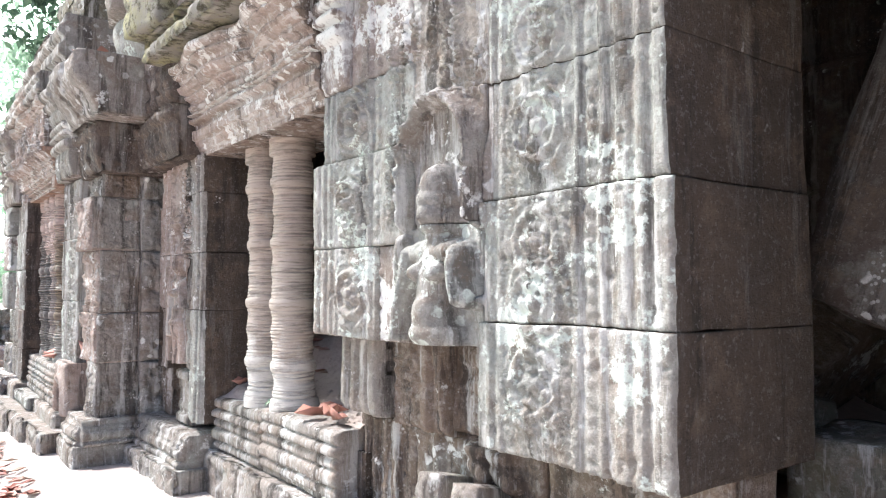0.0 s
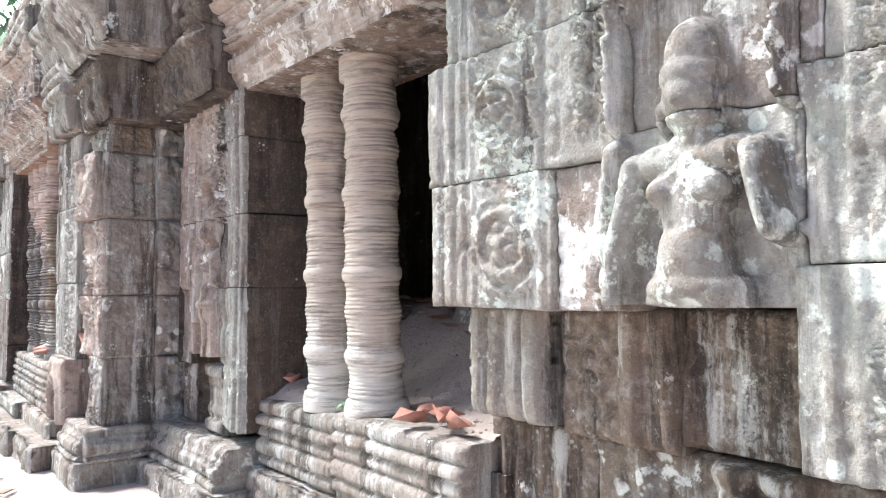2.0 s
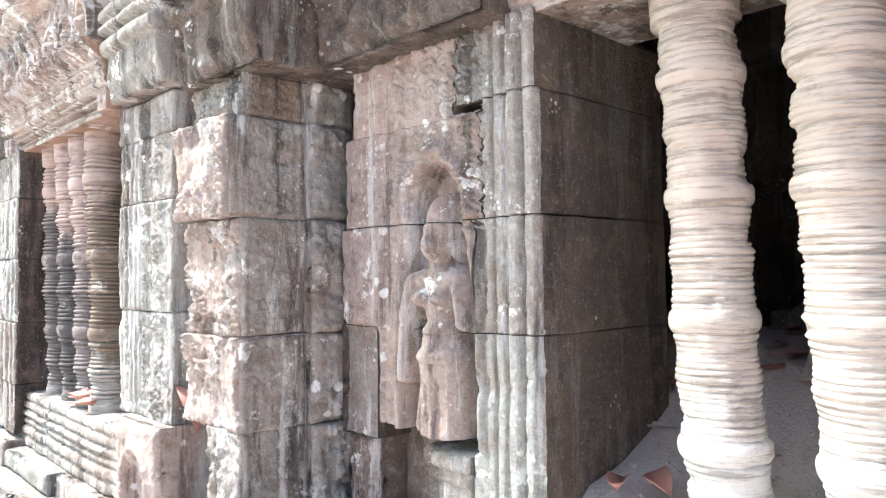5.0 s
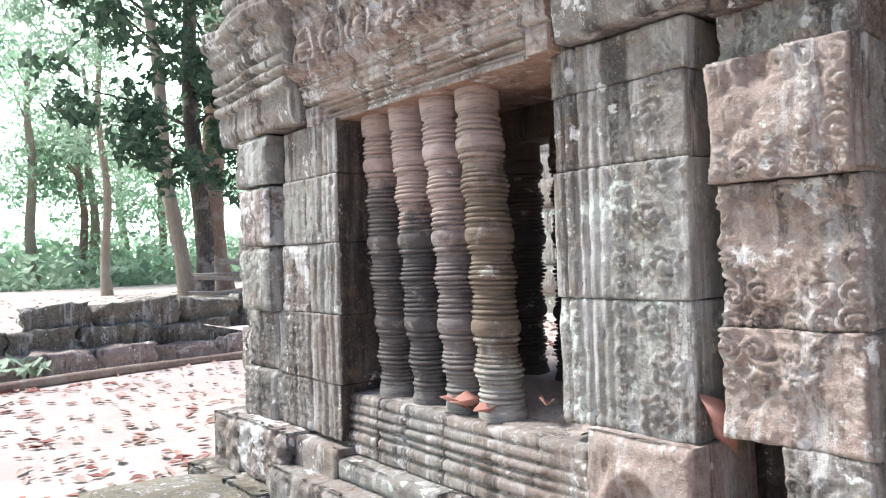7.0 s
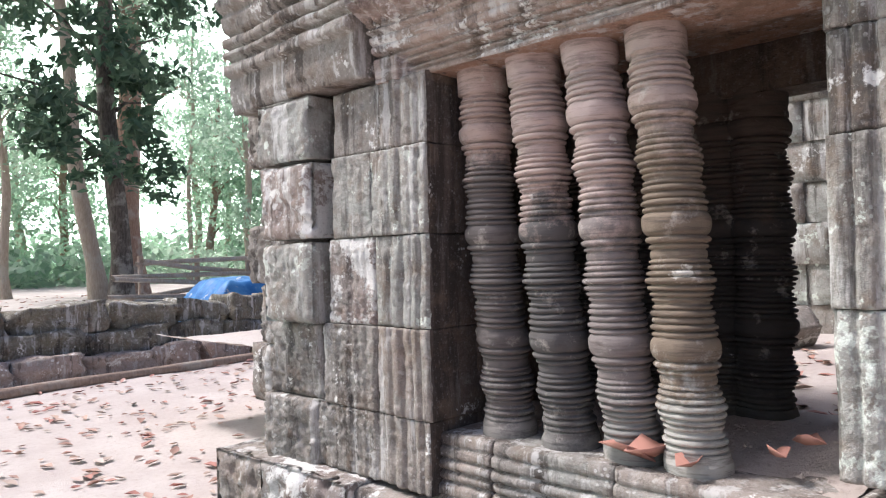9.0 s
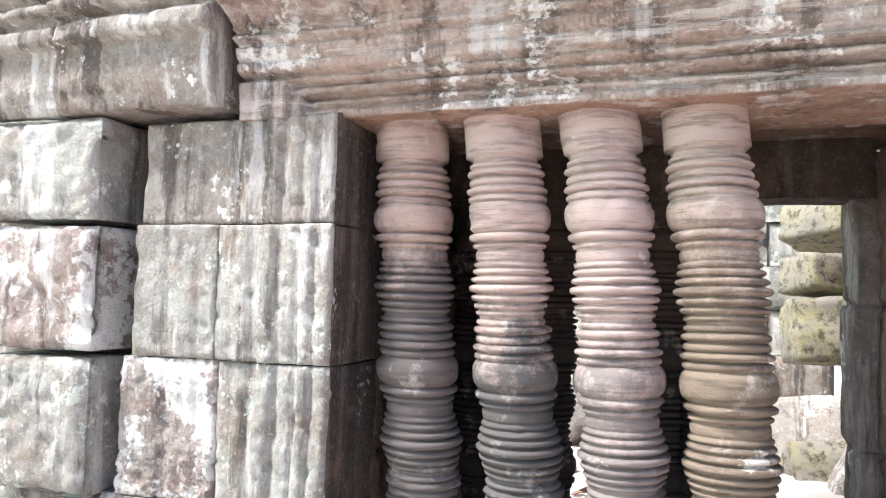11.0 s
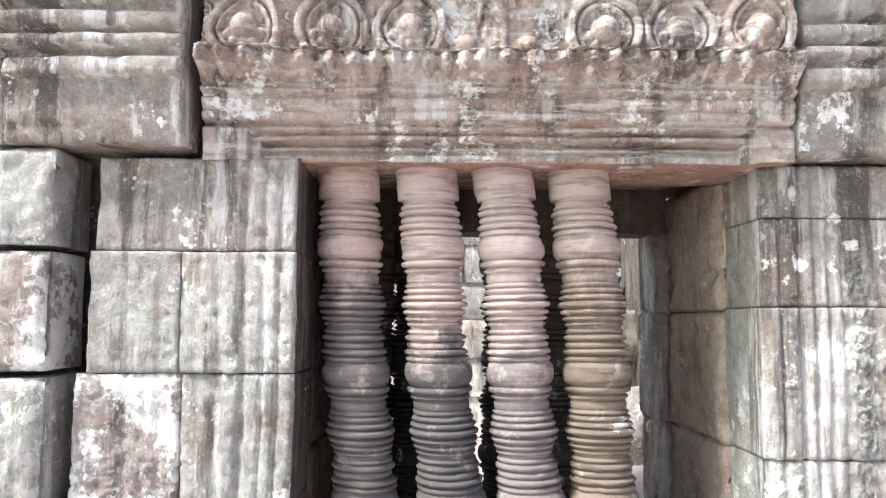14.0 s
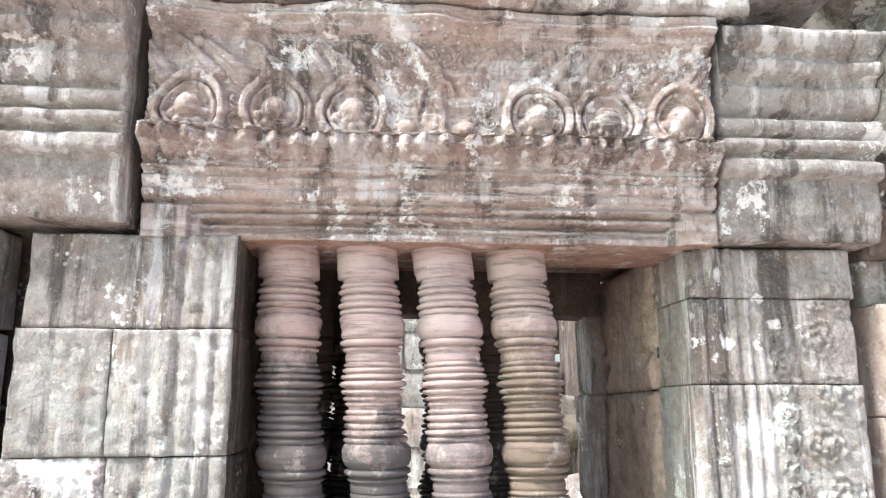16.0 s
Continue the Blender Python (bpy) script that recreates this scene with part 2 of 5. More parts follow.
def rib(u, centre, half, h):
    """A fillet with a slightly rounded top along the other axis."""
    return h * np.sqrt(np.clip(1 - np.abs((u - centre) / half) ** 5, 0, 1))


def ribs(u, rows):
    return np.max([rib(u, *r) for r in rows], axis=0)


def egg(u, v, cu, cv, a, b, h):
    return h * np.sqrt(np.clip(1 - ((u - cu) / a) ** 2 - ((v - cv) / b) ** 2, 0, 1))


def limb(u, v, p, q, r0, r1, h):
    du, dv = q[0] - p[0], q[1] - p[1]
    t = np.clip(((u - p[0]) * du + (v - p[1]) * dv) / (du * du + dv * dv), 0, 1)
    d = np.hypot(u - p[0] - t * du, v - p[1] - t * dv)
    r = r0 + (r1 - r0) * t
    return h * np.sqrt(np.clip(1 - (d / r) ** 2, 0, 1))


def scroll(u, v, cu, cv, r, h, turn=1, phase=0.0):
    """A carved spiral with a boss."""
    d, a = np.hypot(u - cu, v - cv), np.arctan2(v - cv, u - cu)
    d2 = d * (1 + 0.14 * np.cos(a * 5 + phase)) + 0.12 * r * fbm(u * 14, v * 14, 2, 3)
    w = 0.5 + 0.5 * np.cos(2 * np.pi * d2 / (r * 0.36) - turn * a + phase)
    s = h * w ** 0.8 * step(d2, r, r * 0.8) * (0.75 + 0.35 * np.cos(a * 9 + d / r * 7))
    return np.maximum(s, egg(u, v, cu, cv, r * 0.25, r * 0.25, h * 1.2))


def roundel(u, v, cu, cv, r, h):
    """A carved ring with a petalled boss, tendrils round it."""
    d, a = np.hypot(u - cu, v - cv), np.arctan2(v - cv, u - cu)
    d = d + 0.17 * r * fbm(u * 13, v * 13, 3, 4)
    ring = h * (np.exp(-((d - 0.66 * r) / (0.12 * r)) ** 2) + 0.8 * np.exp(-((d - 0.95 * r) / (0.09 * r)) ** 2) * (0.65 + 0.35 * np.cos(a * 6 + 1)))
    petals = h * (0.75 + 0.35 * np.cos(a * 5 + 2 * fbm(u * 9, v * 9, 2, 6))) * np.exp(-((d - 0.36 * r) / (0.13 * r)) ** 2)
    return np.max([ring, petals, egg(u, v, cu, cv, r * 0.24, r * 0.24, h * 1.35)], axis=0)


def leafwork(u, v, size, h, seed=0):
    """All-over scrolls and leaves in a warped lattice."""
    u2 = u + size * 0.35 * fbm(u / size * 0.8, v / size * 0.8, 2, seed)
    v2 = v + size * 0.35 * fbm(u / size * 0.8 + 9, v / size * 0.8, 2, seed + 3)
    i, j = np.floor(u2 / size), np.floor(v2 / size)
    a, b = u2 / size - i - 0.5, v2 / size - j - 0.5
    d, ang = np.hypot(a, b), np.arctan2(b, a)
    flip = np.where(lattice(i, j, seed) > 0.5, 1.0, -1.0)
    w = 0.5 + 0.5 * np.cos(2 * np.pi * d / 0.26 - flip * ang * 2 + 6.28 * lattice(j, i, seed + 5))
    worn = step(fbm(u / size * 0.5 + 3, v / size * 0.5, 3, seed + 8), -0.30, 0.12)
    veins = 1 + 0.35 * fbm(u / size * 6, v / size * 6, 3, seed + 2)
    return h * w ** 0.8 * step(d, 0.62, 0.42) * (0.25 + 0.75 * worn) * veins


def grooves(u, rows):
    """Narrow cut lines along the other axis."""
    return -np.max([d * np.exp(-((u - c) / w) ** 2) for c, w, d in rows], axis=0)


def bead_row(u, v, cu, pitch, r, h):
    return egg(u, np.mod(v, pitch), cu, pitch / 2, r, r, h)


def niche(u, v, cu, cv, r, dep, h):
    """A pointed niche: sunk inside, with a raised rim; the spring of the arch is at cv."""
    up = np.maximum(v - cv, 0)
    d = np.where(v < cv, np.abs(u - cu), np.hypot(u - cu, up * 0.82)) - r
    return -dep * step(d, 0.012, -0.012) + h * np.exp(-((d - 0.03) / 0.02) ** 2)


def figure(u, v, cu, z0, s, h, wide=1.0):
    """A standing draped figure, in high relief: tapering crown, bare torso, one hanging arm and one raised, long skirt."""
    a, b = (u - cu) / (s * wide), (v - z0) / s
    parts = [
        egg(a, b, 0, 0.79, 0.068, 0.075, 1.0), egg(a, b, 0, 0.785, 0.016, 0.03, 1.08), egg(a, b, -0.070, 0.775, 0.013, 0.045, 0.6),
        egg(a, b, 0.070, 0.775, 0.013, 0.045, 0.6), egg(a, b, 0, 0.835, 0.074, 0.055, 0.92), egg(a, b, 0, 0.87, 0.060, 0.085, 0.80),
        limb(a, b, (0, 0.75), (0, 0.70), 0.036, 0.044, 0.78),
        limb(a, b, (-0.08, 0.685), (0.08, 0.685), 0.042, 0.042, 0.82), limb(a, b, (0, 0.66), (0, 0.535), 0.098, 0.066, 0.86),
        egg(a, b, -0.046, 0.628, 0.045, 0.042, 1.08), egg(a, b, 0.046, 0.628, 0.045, 0.042, 1.08),
        limb(a, b, (0, 0.52), (0, 0.42), 0.078, 0.118, 0.95), egg(a, b, 0, 0.45, 0.115, 0.05, 1.05),
        limb(a, b, (-0.045, 0.42), (-0.05, 0.08), 0.075, 0.06, 0.78), limb(a, b, (0.045, 0.42), (0.05, 0.08), 0.075, 0.06, 0.78),
        limb(a, b, (0, 0.43), (0, 0.12), 0.022, 0.04, 0.9), limb(a, b, (0.09, 0.40), (0.13, 0.18), 0.02, 0.03, 0.6),
        limb(a, b, (0.125, 0.68), (0.168, 0.53), 0.036, 0.030, 0.85), limb(a, b, (0.168, 0.53), (0.172, 0.37), 0.030, 0.026, 0.85),
        egg(a, b, 0.215, 0.53, 0.03, 0.05, 0.7), limb(a, b, (0.215, 0.50), (0.18, 0.36), 0.013, 0.02, 0.6),
        limb(a, b, (-0.125, 0.68), (-0.165, 0.55), 0.036, 0.030, 0.85), limb(a, b, (-0.165, 0.55), (-0.135, 0.66), 0.030, 0.026, 0.95),
        limb(a, b, (-0.05, 0.03), (-0.09, 0.0), 0.045, 0.035, 0.8), limb(a, b, (0.05, 0.03), (0.01, 0.0), 0.045, 0.035, 0.8),
    ]
    return h * np.max(parts, axis=0)


# ---- pieces ----
def mesh_object(name, verts, faces, mats, parent=None, smooth=True, slots=None):
    me = bpy.data.meshes.new(name)
    me.from_pydata([tuple(v) for v in verts] if not isinstance(verts, list) else verts, [], faces)
    for m in mats:
        me.materials.append(m)
    me.polygons.foreach_set("use_smooth", [smooth] * len(me.polygons))
    if slots is not None:
        me.polygons.foreach_set("material_index", slots)
    me.update()
    ob = new(name, me)
    ob.parent = parent
    return ob


def empty(name, at, label, category, kind="", group=""):
    ob = new(name)
    ob.location = at
    ob.empty_display_size = 0.1
    bpy.context.view_layer.update()
    return tagged(ob, label, category, group, kind)


def own(ob, parent):
    """Make ob, whose mesh is in world metres, a part of parent."""
    ob.parent = parent
    ob.matrix_parent_inverse = Matrix.Translation(-parent.location)
    return ob


SEED = [0]


def block(parent, u0, u1, v0, v1, face, depth, mat, fn=None, axis="x", res=0.012, rough=0.004, warp=0.007, edge=0.010, uneven=0.006,
          gap=0.0014, carve=1.5, side_mat=None, name="stone_block"):
    """One dressed stone with a carved, worn face. u runs along the wall, v up; axis is the way that the face looks."""
    SEED[0] += 1
    sd = SEED[0]
    rnd = random.Random(sd)
    nu, nv = max(5, int((u1 - u0) / res) + 1), max(5, int((v1 - v0) / res) + 1)
    U, V = np.meshgrid(np.linspace(u0 + gap, u1 - gap, nu), np.linspace(v0 + gap, v1 - gap, nv), indexing="ij")
    d = np.minimum(np.minimum(U - u0, u1 - U), np.minimum(V - v0, v1 - V))
    ew = edge * (1 + 0.8 * fbm(U * 9, V * 9, 3, sd) + 1.6 * np.maximum(0, fbm(U * 5, V * 5, 3, sd + 21) - 0.18))
    ew = np.maximum(ew, 0.004)
    k = np.clip(1 - d / ew, 0, 1)
    h = -ew * (1 - np.sqrt(np.clip(1 - k * k, 0, 1)))
    if fn is not None:
        wear = 0.85 + 0.45 * fbm(U * 2.5, V * 2.5, 3, 77)
        h = h + fn(U, V) * carve * np.clip(wear, 0.4, 1.1)
    h = h + rough * fbm(U * 7, V * 7, 5, sd) + rough * (0.6 if fn else 1.2) * fbm(U * 26, V * 26, 4, sd + 9)
    h = h - 6 * rough * np.maximum(0, fbm(U * 11, V * 11, 4, sd + 31) - 0.24) - 0.02 * np.maximum(0, fbm(U * 40, V * 40, 2, sd + 33) - 0.2)
    h = h + rnd.uniform(-uneven, uneven) + rnd.uniform(-1, 1) * uneven * (U - (u0 + u1) / 2) + rnd.uniform(-1, 1) * uneven * (V - (v0 + v1) / 2)
    U2 = U + warp * fbm(U * 3.1, V * 3.1, 3, 5)
    V2 = V + 1.2 * warp * fbm(U * 2.3 + 7, V * 2.3, 3, 6)
    idx = np.arange(nu * nv).reshape(nu, nv)
    border = np.concatenate([idx[:, 0], idx[-1, 1:], idx[-2::-1, -1], idx[0, -2:0:-1]])
    uf, vf, hf = U2.ravel(), V2.ravel(), h.ravel()
    us, vs, hs = [uf], [vf], [hf]
    bu, bv, bh = uf[border], vf[border], hf[border]
    rings = [r for r in (0.02, 0.06, 0.13, 0.25, 0.45, 0.7) if r < depth * 0.9] + [depth]
    cu, cv = (u0 + u1) / 2, (v0 + v1) / 2
    for r in rings:
        n = 0.006 * fbm(bu * 6 + r * 9, bv * 6 + r * 5, 3, sd + 2)
        us.append(bu + np.sign(bu - cu) * n * (np.abs(bu - cu) > (u1 - u0) * 0.42))
        vs.append(bv + np.sign(bv - cv) * n * (np.abs(bv - cv) > (v1 - v0) * 0.42))
        hs.append(np.full(len(bu), -r))
    uu, vv, hh = np.concatenate(us), np.concatenate(vs), np.concatenate(hs)
    verts = np.empty((len(uu), 3))
    verts[:, 2] = vv
    if axis in ("x", "x+"):
        verts[:, 0], verts[:, 1] = (face - hh if axis == "x" else face + hh), uu
    else:
        verts[:, 1], verts[:, 0] = (face - hh if axis == "y" else face + hh), uu
    quads = np.stack([idx[:-1, :-1], idx[:-1, 1:], idx[1:, 1:], idx[1:, :-1]], -1).reshape(-1, 4)
    nb, base = len(border), nu * nv
    slots = [0] * len(quads)
    allq = [quads]
    prev = border
    for r in range(len(rings)):
        cur = base + r * nb + np.arange(nb)
        allq.append(np.stack([prev, np.roll(prev, -1), np.roll(cur, -1), cur], -1))
        slots += [1 if side_mat else 0] * nb
        prev = cur
    q = np.concatenate(allq)
    if axis in ("y", "x+"):
        q = q[:, ::-1]
    ob = mesh_object(name, verts.tolist(), q.tolist(), [mat] + ([side_mat] if side_mat else []), None, True, slots)
    return own(ob, parent)


def box(name, lo, hi, mat, parent=None):
    """A plain masonry mass that is hidden behind the dressed stones."""
    bm = bmesh.new()
    bmesh.ops.create_cube(bm, size=1)
    for v in bm.verts:
        v.co = [lo[i] + (v.co[i] + 0.5) * (hi[i] - lo[i]) for i in range(3)]
    me = bpy.data.meshes.new(name)
    bm.to_mesh(me)
    bm.free()
    me.materials.append(mat)
    ob = new(name, me)
    return own(ob, parent) if parent else ob


def boulder(name, at, size, mat, seed, rot=(0, 0, 0), cuts=7, wear=0.10, label="", parent=None, cat="stone", group=""):
    """A fallen or rough block: a box with worn corners and an uneven skin."""
    bm = bmesh.new()
    bmesh.ops.create_cube(bm, size=1)
    bmesh.ops.subdivide_edges(bm, edges=bm.edges[:], cuts=cuts, use_grid_fill=True)
    off = Vector((seed * 3.7, seed * 1.9, seed * 5.3))
    for v in bm.verts:
        p = v.co * 2
        q = p.normalized()
        p = p.lerp(q * 1.25, 0.16)
        nz = noise.fractal(p * 1.3 + off, 0.8, 2.0, 4)
        p = p * (1 + wear * nz)
        v.co = Vector((p.x * size[0] / 2, p.y * size[1] / 2, p.z * size[2] / 2))
    me = bpy.data.meshes.new(name)
    bm.to_mesh(me)
    bm.free()
    me.materials.append(mat)
    me.polygons.foreach_set("use_smooth", [True] * len(me.polygons))
    ob = new(name, me)
    m = pose(*at, *rot)
    if parent:
        me.transform(m)
        return own(ob, parent)
    ob.matrix_world = m
    return tagged(ob, label, cat, group)


def turned(z, top, pitch, bulge, disc):
    """Radius up a turned shaft, as a share of the whole: bulges between collars, and stacks of sharp discs between them."""
    r = np.full(len(z), 0.775)
    rings = np.zeros(len(z))

    def collar(c, half, out):
        return out * np.clip(1 - np.abs((z - c) / (1.2 * half)) ** 2.5, 0, 1) ** 0.6

    k = pitch / 0.368
    for i in range(int(1.3 / pitch) + 1):
        zb = top - pitch * i
        zg = zb - 0.168 * k
        r = r + bulge * (0.06 * np.exp(-((z - zb - 0.012 * k) / (0.07 * k)) ** 2) + 0.07 * np.exp(-((z - zg) / (0.052 * k)) ** 2))
        rings = np.maximum(rings, bulge * collar(zb, 0.030 * k, 0.19))
        for off, half, out in ((-0.047, 0.0085, 0.20), (-0.067, 0.0055, 0.11), (-0.090, 0.010, 0.05), (0.043, 0.0075, 0.15), (0.063, 0.0075, 0.20), (0.083, 0.008, 0.13), (0.104, 0.0075, 0.18), (0.122, 0.0055, 0.10)):
            rings = np.maximum(rings, disc * collar(zb + off * k, half * k, out))
        for off, half, out in ((0.057, 0.005, 0.10), (0.041, 0.006, 0.13), (0.022, 0.0065, 0.17), (0.001, 0.0085, 0.22), (-0.021, 0.007, 0.17), (-0.040, 0.006, 0.13), (-0.056, 0.005, 0.09)):
            rings = np.maximum(rings, disc * collar(zg + off * k, half * k, out))
    return r + rings


def baluster(at, foot, z0, z1, radius, mat, shape, label, group, seed):
    """A turned stone baluster under a plain drum; foot is where its base has slid to."""
    n, seg = 700, 32
    t = np.linspace(0, 1, n)
    z = z0 + (z1 - z0) * t
    r = turned(z, *shape)
    r = np.where(z > z1 - 0.105, 0.93 + 0.04 * step(z, z1 - 0.03, z1), r)
    r = np.where(z < z0 + 0.075, 1.0 - 0.06 * step(z, z0 + 0.04, z0 + 0.075), r)
    ang = np.linspace(0, 2 * np.pi, seg, endpoint=False)
    T, A = np.meshgrid(t, ang, indexing="ij")
    w = 1 + 0.010 * fbm(T * 40, np.cos(A) * 2.5 + np.sin(A), 4, seed) + 0.03 * fbm(T * 7, np.cos(A) * 1.3, 3, seed + 4)
    chips = np.maximum(0, fbm(T * 26, np.cos(A + seed) * 2.2 + 3 * np.sin(A), 3, seed + 9) - 0.22)
    R = radius * (r[:, None] * w - np.minimum(0.35 * chips, 0.09))
    cx = foot[0] + (at[0] - foot[0]) * T + 0.006 * np.sin(T * 9 + seed)
    cy = foot[1] + (at[1] - foot[1]) * T + 0.006 * np.cos(T * 8 + seed)
    P = np.stack([cx + R * np.cos(A), cy + R * np.sin(A), z[:, None] + 0.003 * np.sin(A + seed)], -1)
    ob = empty("baluster", (foot[0], foot[1], z0), label, "baluster", group=group)
    lo_cut, hi_cut = int(n * 0.075 / (z1 - z0)), int(n * (1 - 0.105 / (z1 - z0)))
    for part, lo, hi in (("base", 0, lo_cut + 1), ("shaft", lo_cut, hi_cut + 1), ("capital", hi_cut, n)):
        m = hi - lo
        i = np.arange(m * seg).reshape(m, seg)
        q = np.stack([i[:-1], np.roll(i, -1, 1)[:-1], np.roll(i, -1, 1)[1:], i[1:]], -1).reshape(-1, 4).tolist()
        q += [list(range(seg))[::-1], [(m - 1) * seg + k for k in range(seg)]]
        own(mesh_object(part, P[lo:hi].reshape(-1, 3).tolist(), q, [mat]), ob)
    return ob


def sheet(name, xs, ys, height, mat, thick=0.0):
    """A ground sheet over a grid, with its height given by a function."""
    X, Y = np.meshgrid(xs, ys, indexing="ij")
    Z = height(X, Y)
    nx, ny = X.shape
    idx = np.arange(nx * ny).reshape(nx, ny)
    q = np.stack([idx[:-1, :-1], idx[1:, :-1], idx[1:, 1:], idx[:-1, 1:]], -1).reshape(-1, 4)
    return mesh_object(name, np.stack([X, Y, Z], -1).reshape(-1, 3).tolist(), q.tolist(), [mat])


def leaf_shape(rnd, size, m, curl=0.25):
    """Six points and four faces of a curled leaf, moved by m."""
    L, W = size, size * rnd.uniform(0.38, 0.55)
    c = curl * size
    pts = [(-L / 2, 0, 0), (-L * 0.1, W / 2, c * rnd.uniform(0.2, 1)), (L * 0.1, 0, -c * 0.1), (-L * 0.1, -W / 2, c * rnd.uniform(0.2, 1)),
           (L * 0.22, W * 0.36, c * 0.6), (L * 0.22, -W * 0.36, c * 0.6), (L / 2, 0, c * rnd.uniform(-0.2, 0.9))]
    return [m @ Vector(p) for p in pts], [(0, 2, 1), (0, 3, 2), (1, 2, 6, 4), (2, 3, 5, 6)]


def leaf_heap(name, mat, places, seed, label, kind="stuff", category="leaves"):
    """Many leaves in one mesh: places yields (position, size)."""
    rnd = random.Random(seed)
    verts, faces = [], []
    for p, size in places:
        m = Matrix.Translation(p) @ Euler((rnd.uniform(-0.16, 0.16), rnd.uniform(-0.16, 0.16), rnd.uniform(0, 6.3))).to_matrix().to_4x4()
        vs, fs = leaf_shape(rnd, size, m, 0.18)
        b = len(verts)
        verts += [tuple(v) for v in vs]
        faces += [tuple(i + b for i in f) for f in fs]
    return tagged(mesh_object(name, verts, faces, [mat]), label, category, kind=kind)


# ---- ground ----
def ground_height(X, Y):
    rise = 0.50 * step(Y, 17.0, 30.0)
    bank = 0.26 * step(X, -0.1, 1.0) * step(Y, 7.6, 6.6) * step(X, 30, 28)
    bumps = 0.025 * fbm(X * 0.9, Y * 0.9, 4, 3)
    return 0.10 + rise + bank + bumps


def spread(a, b, near0, near1, fine, n):
    return np.unique(np.concatenate([np.linspace(a, near0, n), np.arange(near0, near1, fine), np.linspace(near1, b, n)]))


ground = sheet("ground", spread(-600, 600, -5, 14, 0.12, 40), spread(-600, 900, -3, 26, 0.14, 40), ground_height, GROUND)
tagged(ground, "pale dry earth with trodden dust", "ground", kind="structure")

# ---- masonry core ----
core = empty("wall_west", (1.6, 4.5, 0.1), "long weathered sandstone temple wall of stacked blocks", "wall", "structure")
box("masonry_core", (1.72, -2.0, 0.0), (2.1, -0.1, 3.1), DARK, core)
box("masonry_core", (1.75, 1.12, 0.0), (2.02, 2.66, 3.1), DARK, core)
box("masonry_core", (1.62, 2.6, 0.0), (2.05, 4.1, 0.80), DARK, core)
box("masonry_core", (1.60, 2.6, 2.26), (2.05, 4.1, 3.1), REDDISH, core)
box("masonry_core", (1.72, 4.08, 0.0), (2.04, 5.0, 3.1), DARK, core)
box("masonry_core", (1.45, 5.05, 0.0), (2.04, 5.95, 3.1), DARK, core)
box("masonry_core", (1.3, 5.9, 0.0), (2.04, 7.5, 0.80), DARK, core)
box("masonry_core", (1.25, 5.9, 2.27), (2.04, 7.5, 3.1), REDDISH, core)
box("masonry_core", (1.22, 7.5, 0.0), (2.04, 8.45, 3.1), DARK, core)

# ---- carved panel beside the doorway ----
panel = empty("carved_panel", (1.6, 1.85, 0.4), "grey lichen-spotted sandstone panel carved with a standing figure in niche", "wall carving")


def carve_a(u, v):
    h = ribs(u, [(2.665, 0.022, 0.008), (2.61, 0.022, 0.009), (2.565, 0.016, 0.007), (1.13, 0.024, 0.008), (1.075, 0.022, 0.010), (1.02, 0.03, 0.010),
                 (1.27, 0.012, 0.008), (1.19, 0.012, 0.008), (1.60, 0.012, 0.007), (1.555, 0.012, 0.008), (2.27, 0.012, 0.008), (2.515, 0.01, 0.007)])
    h = h + grooves(u, [(1.30, 0.007, 0.014), (1.165, 0.009, 0.018), (1.10, 0.008, 0.016), (1.05, 0.009, 0.02), (2.64, 0.007, 0.014), (2.588, 0.007, 0.014), (2.535, 0.007, 0.012), (1.58, 0.007, 0.012), (2.25, 0.007, 0.014)])
    for cv in (1.78, 1.45, 2.10):
        h = np.maximum(h, roundel(u, v, 2.395, cv, 0.125, 0.022))
    for cv, tn in ((1.90, 1), (1.59, -1), (1.43, 1), (2.16, -1), (1.22, 1)):
        h = np.maximum(h, roundel(u, v, 1.415, cv, 0.12, 0.014 + 0.002 * tn))
    h = np.maximum(h, bead_row(u, v, 1.23, 0.042, 0.016, 0.006))
    h = np.maximum(h, bead_row(u, v, 2.225, 0.05, 0.018, 0.006))
    inside = step(u, 1.62, 1.66) * step(u, 2.20, 2.12)
    h = h + 0.009 * leafwork(u, v, 0.05, 1.0, 14) * np.maximum(step(np.abs(u - 1.41), 0.16, 0.12), step(np.abs(u - 2.395), 0.14, 0.11))
    h = h + inside * leafwork(u, v, 0.075, 0.018, 4) * step(v, 1.55, 1.75)
    h = h + niche(u, v, 1.84, 1.84, 0.155, 0.06, 0.05) * step(v, 1.60, 1.68)
    h = h - 0.06 * inside * step(v, 1.68, 1.60) * step(v, 1.0, 1.25)
    h = np.maximum(h, figure(u, v, 1.835, 0.86, 1.05, 0.10) - 0.012)
    h = np.maximum(h, limb(u, v, (2.03, 1.62), (2.10, 1.36), 0.03, 0.035, 0.05))
    return h


